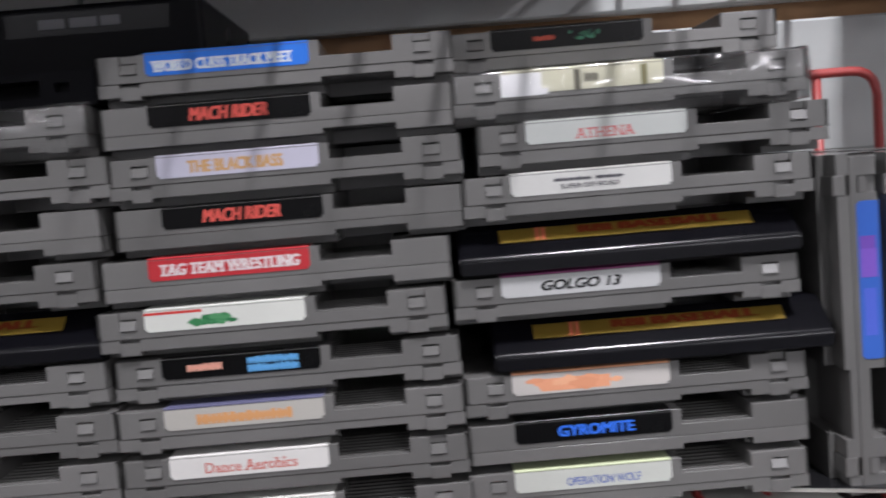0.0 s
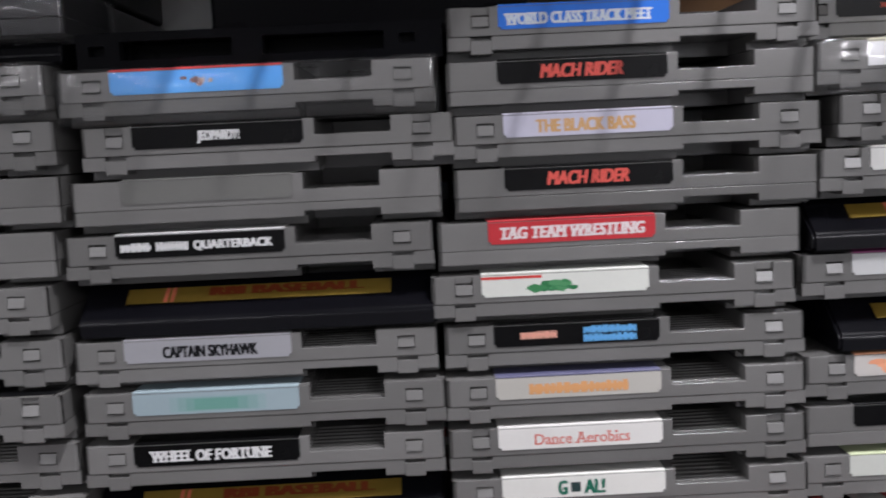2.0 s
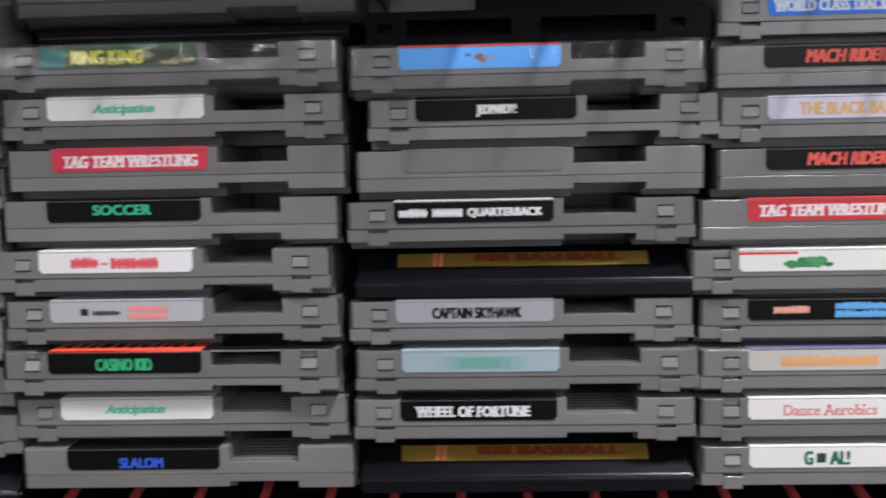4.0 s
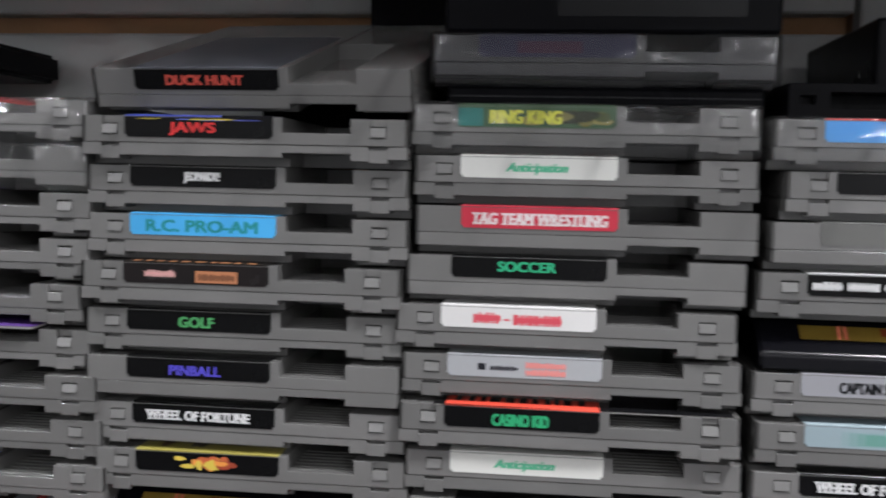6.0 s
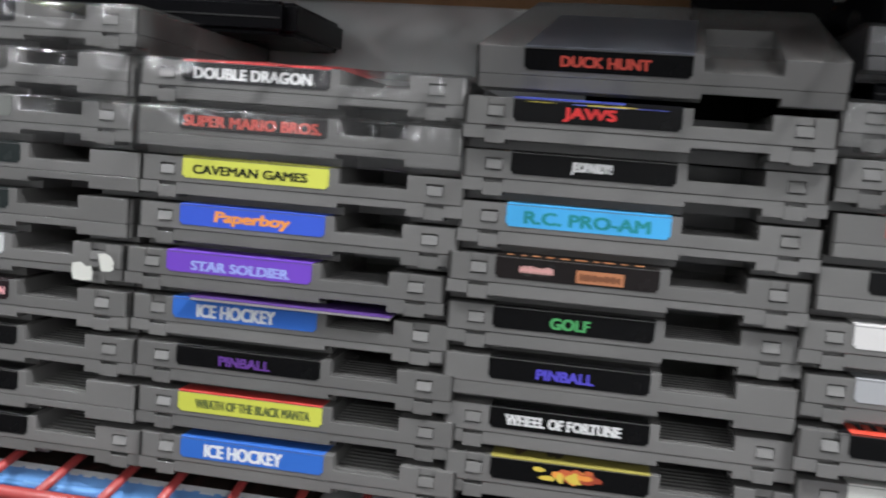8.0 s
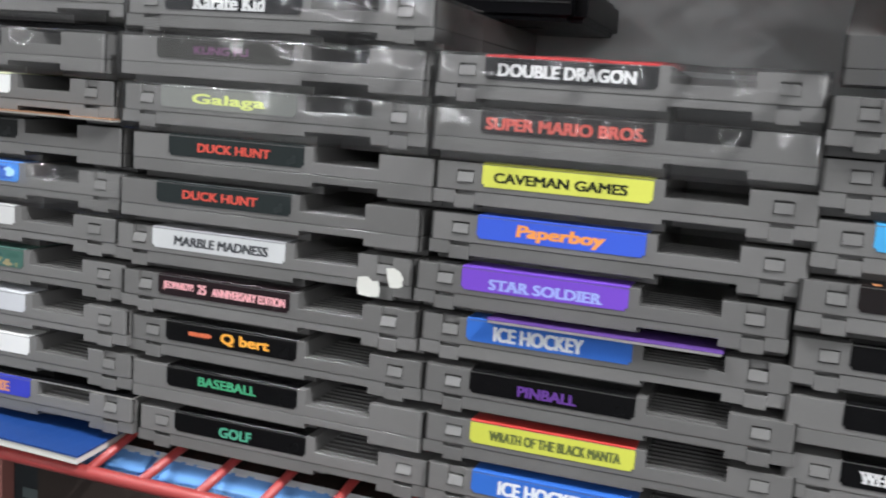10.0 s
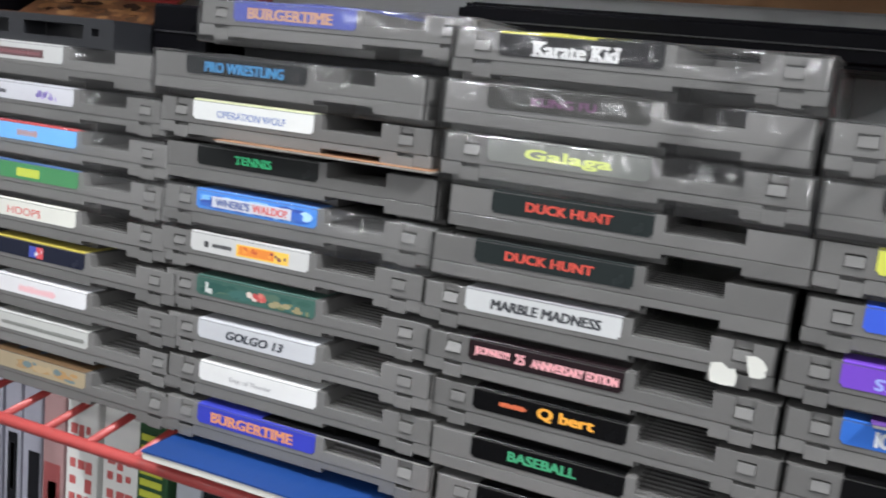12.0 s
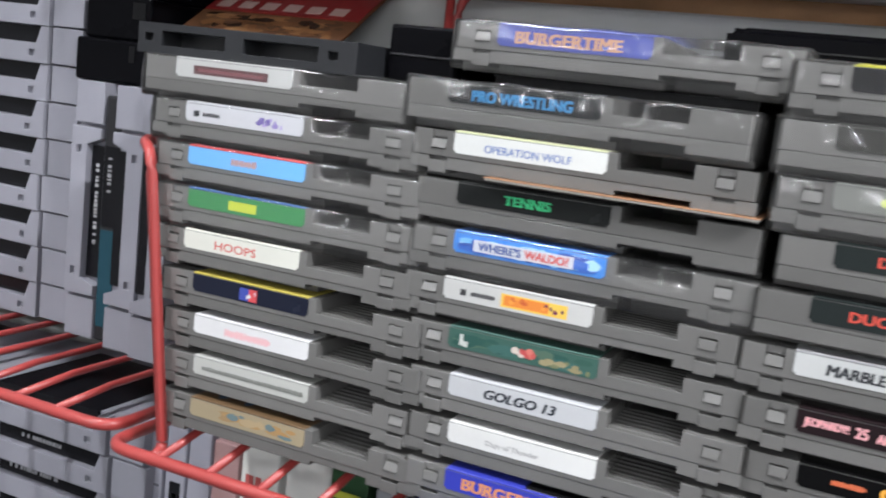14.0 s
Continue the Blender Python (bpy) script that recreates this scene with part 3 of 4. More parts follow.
        ("clip", -0.6352, (192, 196, 62), (190, 50, 44), [T("WRATH OF THE BLACK MANTA", .12, .92, .25, .75, (90, 100, 50))], "lime label with red fold"),
        ("clip", -0.6367, INKBLACK, None, [T("PINBALL", .30, .66, .2, .7, (92, 50, 135))], "black label with violet title"),
        ("clip", -0.6396, (30, 98, 190), None, [T("ICE HOCKEY", .17, .72, .15, .85, (230, 235, 240))], "blue label with bold white title"),
        ("clip", -0.6424, (110, 60, 190), None, [T("STAR SOLDIER", .17, .85, .15, .65, (150, 165, 230))], "violet label with pale blue title"),
        ("clip", -0.6389, (45, 85, 205), None, [T("Paperboy", .24, .77, .12, .85, (238, 150, 60), .1)], "blue label with orange print"),
        ("clip", -0.6382, (205, 208, 74), (130, 130, 40), [T("CAVEMAN GAMES", .07, .86, .25, .72, (40, 45, 30))], "yellow label with black title"),
        ("plain", -0.6396, (40, 38, 38), None, [T("SUPER MARIO BROS.", .03, .96, .22, .78, (205, 82, 70))], "dark label with red title"),
        ("clip", -0.6403, (28, 28, 30), (205, 45, 50), [T("DOUBLE DRAGON", .08, .88, .2, .78, (232, 232, 232))], "black label with white title and red fold"),
    ]),
    (0.0128, 0.0173, [
        ("clip", -0.7518, INKBLACK, None, [T("GOLF", .35, .60, .15, .7, (70, 155, 125))], "black label with green title"),
        ("plain", -0.7557, INKBLACK, None, [T("BASEBALL", .25, .70, .3, .8, (60, 155, 110))], "black label with green title"),
        ("clip", -0.7574, INKBLACK, None, W(.18, .36, .42, .68, (205, 100, 60), 3, .035) + [T("Q bert", .43, .80, .2, .85, (240, 165, 40))], "black label with orange title"),
        ("clip", -0.7606, (35, 25, 28), None, [T("JEOPARDY!", .04, .28, .28, .76, (230, 160, 165)), T("25", .31, .38, .3, .8, (235, 165, 170)), T("ANNIVERSARY EDITION", .42, .97, .28, .72, (230, 160, 165))], "black label with pink lettering"),
        ("clip", -0.7640, (205, 207, 207), (165, 165, 168), [T("MARBLE MADNESS", .17, .88, .25, .75, (60, 62, 66), .08)], "white label with grey slanted title"),
        ("plain", -0.7621, (36, 42, 42), None, [T("DUCK HUNT", .20, .76, .3, .75, (208, 74, 58))], "black label with red title"),
        ("plain", -0.7582, (36, 42, 42), None, [T("DUCK HUNT", .22, .76, .3, .75, (208, 74, 58))], "black label with red title"),
        ("clip", -0.7615, (120, 122, 118), None, [T("Galaga", .24, .78, .15, .8, (205, 215, 120))], "grey label with yellow-green title"),
        ("plain", -0.7634, (55, 55, 52), None, [T("KUNG FU", .28, .68, .3, .7, (105, 65, 100))], "dark label with faded purple title"),
        ("clip", -0.7622, (25, 25, 28), (190, 185, 50), [T("Karate Kid", .22, .74, .1, .8, (225, 225, 225))], "black label with white title and yellow fold"),
    ]),
    (0.0145, 0.0171, [
        ("clip", -0.8731, (45, 55, 170), None, [T("BURGERTIME", .12, .82, .2, .8, (215, 140, 90))], "deep blue label with orange title"),
        ("clip", -0.8748, (228, 228, 226), None, [T("Days of Thunder", .27, .63, .22, .58, (150, 150, 152))], "white label with faint grey title"),
        ("clip", -0.8768, (200, 202, 206), None, [T("GOLGO 13", .25, .74, .25, .75, (45, 50, 58), .25)], "white label with dark slanted title"),
        ("clip", -0.8794, (60, 95, 86), None, M(.0, 1.0, .02, .98, [(45, 85, 78), (80, 105, 90), (60, 100, 95), (52, 90, 80)], 22, 5) + M(.60, 1.0, .0, .62, [(140, 130, 95), (112, 118, 86), (150, 140, 105)], 9, 9) + M(.40, .62, .12, .90, [(205, 190, 180), (190, 80, 75), (205, 110, 100), (185, 70, 70)], 11, 6) + [B(.08, .105, .2, .8, (205, 210, 205)), B(.105, .14, .15, .45, (205, 210, 205))], "dark green label with red emblem"),
        ("clip", -0.8836, (205, 205, 203), None, [B(.12, .16, .3, .65, (60, 60, 62))] + W(.19, .36, .35, .6, (80, 80, 82), 2, .03) + [B(.40, .84, .15, .85, (235, 190, 70)), B(.42, .72, .25, .78, (225, 130, 40))] + M(.43, .70, .28, .8, [(200, 90, 40), (235, 150, 50)], 6, 8) + M(.68, .82, .2, .8, [(85, 45, 90), (110, 50, 80)], 4, 3), "white label with orange emblem"),
        ("clip", -0.8815, (45, 130, 215), None, M(0, 1, .02, .98, [(25, 95, 190), (110, 180, 232), (15, 70, 160), (165, 210, 238)], 70, 7) + [B(.14, .80, .2, .82, (215, 218, 225)), T("WHERE'S", .17, .46, .3, .72, (70, 90, 150)), T("WALDO?", .48, .77, .3, .72, (205, 90, 90))], "bright blue patterned label with white panel"),
        ("plain", -0.8825, (28, 30, 30), None, [T("TENNIS", .32, .63, .3, .75, (50, 185, 120))], "black label with green title"),
        ("clip", -0.8860, (228, 230, 228), (210, 215, 170), [T("OPERATION WOLF", .21, .78, .22, .62, (90, 120, 185))], "white label with small blue title"),
        ("plain", -0.8900, (28, 30, 32), None, [T("PRO WRESTLING", .16, .82, .2, .75, (40, 130, 185))], "black label with blue title"),
        ("clip", -0.8800, (75, 85, 160), None, [T("BURGERTIME", .12, .82, .2, .8, (195, 150, 120))], "blue label with tan title"),
    ]),
    (0.0136, 0.0169, [
        ("clip", -0.9884, (152, 139, 112), (98, 76, 52), M(.25, .95, .10, .9, [(160, 128, 84), (148, 122, 86), (164, 126, 78), (166, 146, 112), (96, 116, 120)], 20, 5), "tan pictorial label"),
        ("clip", -0.9898, (175, 176, 172), None, W(.08, .96, .32, .60, (120, 122, 118), 3, .028), "pale grey label with fine print"),
        ("clip", -0.9914, (226, 226, 228), None, W(.28, .68, .22, .68, (222, 175, 180), 3, .05), "white label with faint pink print"),
        ("clip", -0.9936, (28, 32, 48), (175, 160, 60), [B(.42, .50, .1, .85, (60, 75, 165)), B(.50, .57, .1, .85, (205, 70, 75)), ] + M(.43, .57, .1, .9, [(225, 225, 232), (215, 215, 222)], 3, 4), "navy label with white emblem"),
        ("clip", -0.9998, (225, 225, 215), None, [T("HOOPS", .28, .64, .2, .7, (205, 90, 85))], "white label with red title"),
        ("clip", -0.9991, (55, 135, 80), (50, 95, 160), [B(.36, .60, .2, .75, (190, 200, 50))], "green label with yellow panel"),
        ("clip", -1.0004, (100, 175, 235), (205, 55, 60), W(.38, .60, .3, .7, (175, 140, 140), 3, .05), "light blue label with red edge"),
        ("clip", -1.0033, (205, 206, 212), None, [B(.07, .12, .3, .65, (50, 50, 55))] + W(.15, .30, .35, .6, (70, 70, 75), 2, .03) + M(.60, .86, .1, .85, [(140, 125, 185), (165, 150, 200), (110, 95, 160)], 9, 9), "white label with violet emblem"),
        ("plain", -1.0100, (182, 183, 182), None, [B(.16, .80, .22, .74, (92, 58, 62))] + W(.2, .76, .36, .6, (125, 75, 80), 3, .04), "white label with dark red print"),
    ]),
]

RNG, RNG2 = random.Random(5), random.Random(8)
DASHES = {(4, 5): (0.0004, 0.0040, (215, 140, 80)), (3, 2): (0.006, 0.016, (30, 24, 24))}
HALF_FOLD = {(6, 9): (0.60, 1.0, (28, 28, 30)), (4, 8): (0.66, 1.0, (14, 14, 18))}
WRAPPED = {(0, 8), (2, 8), (3, 8), (3, 9), (5, 7), (5, 8), (6, 7), (6, 8), (6, 9), (7, 5), (7, 8), (7, 9), (8, 5), (8, 6), (8, 7), (8, 8)}
BACK = {(4, 9): 0.003, (7, 9): 0.014, (0, 9): 0.022, (3, 9): 0.004, (3, 2): -0.004, (4, 8): -0.004, (4, 5): -0.003, (8, 0): -0.003, (7, 0): -0.002}
LIFT = {(3, 9): 0.0072, (7, 9): 0.0045}
TIP = {(4, 9): (15.0, -4.0)}
for c, (base, pitch, stack) in enumerate(COLUMNS):
    for k, (kind, x, rgb, fold, ink, words) in enumerate(stack):
        if kind == "black":
            thing = black_cartridge("glossy black plastic game cartridge with a gold title strip", "RBI BASEBALL")
            x0 = x - 0.0165
            BACK[c, k] = -0.0008
        else:
            thing = cartridge(kind, ("dark grey plastic game cartridge, " if kind == "dark" else "grey plastic game cartridge, ") + words)
            lab = end_label(thing, rgb, fold, ink, x0=LX0)
            if (c, k) in FOLDS:
                colours, count, u0, u1 = FOLDS[c, k]
                fold_patches(lab, colours, count, c * 20 + k, u0, u1)
            if (c, k) in DASHES:
                y0, y1, rgb2 = DASHES[c, k]
                u = 0.06
                while u < 0.92:
                    w = RNG2.uniform(0.03, 0.075)
                    part("print", box(bmesh.new(), LX0 + u * (LX1 - LX0), LX0 + (u + w) * (LX1 - LX0), y0, y1, 0.0172, 0.01728), paper(rgb2), lab)
                    u += w + RNG2.uniform(0.02, 0.05)
            if (c, k) in HALF_FOLD:
                u0, u1, rgb2 = HALF_FOLD[c, k]
                part("print", box(bmesh.new(), LX0 + u0 * (LX1 - LX0), LX0 + u1 * (LX1 - LX0), -0.0002, 0.085, 0.0164, 0.01732), paper(rgb2), lab)
            x0 = x - LX0
            if (c, k) in WRAPPED:
                wrap(thing)
        thing.matrix_world = Matrix.Translation((x0 + 0.06, 0.0, base + k * pitch)) @ pose(0, 0, 0, 0, 0, RNG.uniform(-0.6, 0.6)) @ Matrix.Translation((-0.06, RNG.uniform(-0.001, 0.0015) + BACK.get((c, k), 0.0), LIFT.get((c, k), 0.0))) @ pose(0, 0, 0, TIP.get((c, k), (0, 0))[0], 0, TIP.get((c, k), (0, 0))[1]) @ Matrix.Diagonal((1, 1, pitch / CT, 1))

# ---------------------------------------------------------------- wire racks
def bent(points, radius, sides=10):
    """A rod whose corners are rounded."""
    pts = [Vector(p) for p in points]
    out = [pts[0]]
    for a, b, c in zip(pts, pts[1:], pts[2:]):
        cut = min(0.012, (a - b).length / 2.2, (c - b).length / 2.2)
        p, q = b + (a - b).normalized() * cut, b + (c - b).normalized() * cut
        for i in range(6):
            t = i / 5
            out.append((1 - t) ** 2 * p + 2 * t * (1 - t) * b + t * t * q)
    out.append(pts[-1])
    return tube(out, radius, sides)


def rack(label, x0, x1, z_at, front_y, rail_z, wires, ends, droop=0.0):
    """A wire basket: rods from front to back on a heavier front rail, with upright end loops."""
    root = tagged(new("wire_rack"), label, "shelf", "wire racks")
    r = 0.0018

    def rail_at(x):
        return rail_z - droop * min(1.0, max(0.0, (x + 0.66) / 0.16))

    for x in wires:
        z = z_at(x) - r - 0.0001
        part("wire", tube([(x, front_y, rail_at(x) + 0.0012), (x, min(front_y + 0.034, 0.12), z), (x, 0.150, z)], r, 8), RED_WIRE, root, smooth=True)
    zb = min(z_at(x) for x in wires) - 0.006
    part("back_rail", tube([(x0, 0.146, zb), (x1, 0.146, zb)], 0.0026, 8), RED_WIRE, root, smooth=True)
    part("front_rail", bent([(x0, 0.03, rail_z), (x0, front_y, rail_z)] + [(x, front_y, rail_at(x)) for x in (-0.66, -0.50) if x0 < x < x1 and droop] + [(x1, front_y, rail_at(x1)), (x1, 0.03, rail_at(x1))], 0.0027), RED_WIRE, root, smooth=True)
    for points in ends:
        part("end_loop", bent(points, 0.0023), RED_WIRE, root, smooth=True)
    return root


MIDDLES = [(stack[0][1] - LX0 + 0.06, base) for base, pitch, stack in COLUMNS]


def main_level(x):
    return min(MIDDLES, key=lambda m: abs(m[0] - x))[1]


MAIN_WIRES = [cx + d for cx, base in MIDDLES for d in (-0.049, -0.0245, 0.0, 0.0245, 0.049)] + [0.075, 0.098, 0.122]
rack("red coated wire rack holding the grey cartridge stacks", -1.022, 0.160, main_level, -0.012, 0.004, MAIN_WIRES,
     [[(0.155, 0.146, 0.0), (0.155, 0.125, 0.0), (0.155, 0.125, 0.163), (0.02, 0.125, 0.163), (0.02, 0.125, 0.02)], [(0.127, 0.126, 0.004), (0.127, 0.126, 0.163)],
      [(-0.9540, 0.1405, 0.004), (-0.9540, 0.1405, 0.213), (-0.860, 0.1405, 0.222), (-0.800, 0.1405, 0.236)], [(-0.9588, 0.1405, 0.004), (-0.9588, 0.1405, 0.236)]], 0.0075)
rack("red coated wire rack beside the main rack, holding pale cartridges", -1.62, -1.030, lambda x: 0.012, -0.002, 0.006, [-1.60 + 0.0245 * i for i in range(23)],
     [[(-0.998, -0.0112, 0.004), (-0.999, -0.0042, 0.006), (-1.0155, -0.0042, 0.128), (-1.0310, 0.008, 0.130), (-1.0335, 0.14, 0.130)]])
UPPER_Z, UPPER_R = 0.245, 0.250
rack("red coated wire rack above, hooked on the slatwall", -0.63, 0.33, lambda x: UPPER_R, -0.052, UPPER_R - 0.006, [-0.625 + 0.027 * i for i in range(36)], [])
# this left rack is unseen, added to hold stock that shades the wall
rack("narrow red coated wire rack above, unseen, added to carry shading stock", -1.18, -0.64, lambda x: UPPER_Z, 0.050, UPPER_Z - 0.006, [-1.172 + 0.027 * i for i in range(20)], [])
# unseen stock on the upper rack, placed to shade the wall and top rows
for x in (-0.602, -0.470, -0.338, -0.206, -0.074, 0.165):
    for k in range(9):
        t = cartridge("clip", "unseen grey game cartridge on the upper rack, placed to cast shade")
        end_label(t, INKBLACK)
        t.matrix_world = Matrix.Translation((x, {-0.602: -0.030, -0.470: -0.042, -0.338: -0.046, -0.206: -0.040}.get(x, -0.027), UPPER_R + 0.0001 + k * CT))

# ---------------------------------------------------------------- right end: upright cartridges
def upright(x, z, rgb, ink, words):
    t = cartridge("clip", "grey plastic game cartridge standing on edge, " + words)
    end_label(t, rgb, None, ink)
    t.matrix_world = Matrix.Translation((x, 0.0, z)) @ pose(0, 0, 0, 0, 90, 0)
    return t


upright(0.0782, 0.1275, (40, 95, 190), [B(.22, .30, .1, .9, (110, 70, 175)), B(.30, .48, .1, .95, (120, 80, 190)), B(.55, .85, .2, .85, (70, 95, 205))], "blue and violet label")
upright(0.0959, 0.1270, (40, 60, 120), [B(.3, .6, .2, .8, (60, 90, 160))], "dark blue label")
upright(0.1136, 0.1275, (160, 160, 165), [], "pale label")

# ---------------------------------------------------------------- black cartridges laid connector first
def reversed_black(x, y, z, fold_rgb, mat, turn=0.0, broad=1.0):
    root = tagged(new("game_cartridge"), "black plastic game cartridge showing its connector end", "game cartridge", "stacked game cartridges")
    win = ((0.014, 0.050), (0.060, 0.099))

    def solid(px, py, pz):
        if py < 0.012 and 0.0035 < pz < 0.0092 and any(a < px < b for a, b in win):
            return False
        if py < 0.004 and 0.005 < pz < 0.008 and (0.004 < px < 0.009 or 0.104 < px < 0.109):
            return False
        return True

    bm = cells([0, 0.004, 0.009, 0.014, 0.050, 0.060, 0.099, 0.104, 0.109, 0.118], [0, 0.004, 0.012, CD], [0, 0.0035, 0.005, 0.008, 0.0092, 0.0122], solid)
    part("shell", bm, mat, root)
    part("label", box(bmesh.new(), 0.016, 0.100, 0.010, 0.12, 0.0122, 0.0126), paper(fold_rgb), root, "brown pictorial label")
    root.matrix_world = Matrix.Translation((x, y, z)) @ pose(0, 0, 0, 0, 0, turn) @ Matrix.Diagonal((broad, 1, 1, 1))
    return root


TOP = {c: base + pitch * len(stack) for c, (base, pitch, stack) in enumerate(COLUMNS)}
reversed_black(-0.2855, 0.004, TOP[2], (60, 35, 22), BLACK)
reversed_black(-1.0330, 0.004, TOP[8], (105, 65, 30), surface("charcoal_plastic", (0.020, 0.021, 0.024), 0.3, edge=0.0006), -1.0, 0.88)


def dark_slab(x0, x1, y, z, deep=0.12, thick=0.0170, printed=True, words=""):
    words = words or ("plain black game cartridge with white print, lying on another" if printed else "plain black game cartridge lying on upright ones")
    root = tagged(new("game_cartridge"), words, "game cartridge", "black game cartridges")
    part("shell", box(bmesh.new(), x0, x1, y, y + deep, z, z + thick, 0.0015, 2), BLACK, root)
    lab = part("label", box(bmesh.new(), x0 + 0.040, x1 - 0.012, y - 0.0003, y + 0.001, z + thick - 0.011, z + thick - 0.0025), paper((18, 18, 20)), root)
    for u0, u1 in ((.20, .36), (.39, .56), (.58, .70)) if printed else ():
        part("print", box(bmesh.new(), x0 + 0.040 + 0.06 * u0, x0 + 0.040 + 0.06 * u1, y - 0.0005, y - 0.0002, z + thick - 0.0085, z + thick - 0.0050), paper((95, 95, 98)), lab)
    return root


dark_slab(-0.2480, -0.1360, 0.035, TOP[2] + 0.0127, 0.10, 0.0270)
dark_slab(-0.4050, -0.2880, 0.006, TOP[3] + 0.0076, 0.12, 0.0170, False, "plain black game cartridge on a film-wrapped dark cartridge")
# added slab that keeps the gap under the raised cartridge black
root = tagged(new("game_case"), "flat black slab added to fill the dark gap between two stacked cartridges", "game case")
part("shell", box(bmesh.new(), -0.4040, -0.2920, 0.010, 0.120, TOP[3] - 0.0177, TOP[3] - 0.0107, 0.0012, 2), BLACK, root)
part("seam", box(bmesh.new(), -0.4030, -0.2930, 0.0095, 0.0102, TOP[3] - 0.0145, TOP[3] - 0.0140), DARKGREY, root)
# tall black slab against the wall, rising above the stacks
root = tagged(new("game_case"), "tall flat black slab behind the stacks against the wall", "game case")
part("shell", box(bmesh.new(), -0.4570, -0.3950, 0.1370, 0.1510, 0.0030, 0.2360, 0.0012, 2), BLACK, root)
part("seam", box(bmesh.new(), -0.4562, -0.3958, 0.1440, 0.1446, 0.0034, 0.2364), DARKGREY, root)
# added black block where there is only deep shadow between the cartridges
root = tagged(new("game_case"), "black block standing in for the shadow beside a black cartridge", "game case")
part("shell", box(bmesh.new(), -0.9270, -0.8990, 0.022, 0.125, TOP[8] + 0.0002, TOP[8] + 0.0215, 0.0012, 2), BLACK, root)
part("seam", box(bmesh.new(), -0.9262, -0.8998, 0.0215, 0.0222, TOP[8] + 0.0100, TOP[8] + 0.0106), DARKGREY, root)

root = tagged(new("game_case"), "small black plastic case under the raised back of a cartridge", "game case")
part("shell", box(bmesh.new(), -0.500, -0.432, 0.098, 0.132, TOP[4] - 0.0176, TOP[4] + 0.0085, 0.0012, 2), BLACK, root)

# ---------------------------------------------------------------- paper goods
PAGES = (214, 212, 205)


def booklet(x0, x1, y0, y1, z, thick, rgb, label, turn=0.0, sag=0.0, pages=PAGES):
    root = tagged(new("booklet"), label, "booklet", "loose instruction booklets")
    n = 14
    for name, mat, z0, z1, inset in (("page_block", paper(pages), 0.0, thick * 0.8, 0.0005), ("cover", paper(rgb), thick * 0.8, thick, 0.0)):
        bm = bmesh.new()
        grid = []
        for i in range(n + 1):
            x = x0 + inset + (x1 - x0 - 2 * inset) * i / n
            row = []
            for y in (y0 + inset, (y0 + y1) / 2, y1 - inset):
                drop = sag * (i / n) ** 2 * max(0.0, 1 - (y - y0) / 0.03)
                row.append((bm.verts.new((x, y, z + z0 - drop)), bm.verts.new((x, y, z + z1 - drop))))
            grid.append(row)
        for a, b in zip(grid, grid[1:]):
            for (p, q), (r, t2) in zip(zip(a, b), zip(a[1:], b[1:])):
                bm.faces.new((p[1], q[1], t2[1], r[1]))
                bm.faces.new((p[0], r[0], t2[0], q[0]))
            bm.faces.new((a[0][0], b[0][0], b[0][1], a[0][1]))
            bm.faces.new((a[2][0], a[2][1], b[2][1], b[2][0]))
        for row, flip in ((grid[0], 1), (grid[-1], -1)):
            for p, r in zip(row, row[1:]):
                bm.faces.new([p[0], p[1], r[1], r[0]][::flip])
        bmesh.ops.recalc_face_normals(bm, faces=bm.faces)
        part(name, bm, mat, root)
    if turn:
        c = Vector(((x0 + x1) / 2, (y0 + y1) / 2, 0))
        root.matrix_world = Matrix.Translation(c) @ pose(0, 0, 0, 0, 0, turn) @ Matrix.Translation(-c)
    return root


booklet(-0.887, -0.784, -0.019, 0.115, 0.0108, 0.0036, (18, 60, 124), "blue instruction booklet under a cartridge stack", 2.0, 0.0025)
booklet(-0.872, -0.7805, -0.0035, 0.05, 0.1361, 0.0010, (176, 128, 92), "thin orange booklet pushed between two cartridges")
booklet(-0.632, -0.557, -0.0030, 0.05, 0.0822, 0.0012, (95, 60, 140), "thin violet booklet pushed between two cartridges")
booklet(-0.405, -0.300, -0.0030, 0.05, 0.0610, 0.0008, (20, 20, 22), "thin black sheet between two cartridges")
# two added all-black spacers carry raised cartridges and keep their gaps dark
booklet(-0.398, -0.296, 0.012, 0.110, 0.1688, 0.0043, (20, 20, 22), "black spacer added in the dark gap between two cartridges", pages=(24, 24, 26))
booklet(-0.886, -0.790, 0.030, 0.115, 0.1685, 0.0042, (20, 20, 22), "black spacer added in the dark gap between two cartridges", pages=(24, 24, 26))
booklet(-0.843, -0.770, -0.0010, 0.05, 0.0312, 0.0010, (20, 20, 22), "thin black sheet between two cartridges")
booklet(-0.030, 0.075, -0.010, 0.10, 0.0030, 0.0030, (205, 205, 200), "white folded paper under a cartridge stack", 6.0)
booklet(0.066, 0.150, -0.006, 0.12, 0.0090, 0.0020, (26, 26, 28), "dark card with white edges lying on the rack", -16.0)

# ---------------------------------------------------------------- pale cartridges in the next rack
SW, SD, ST = 0.136, 0.087, 0.0202


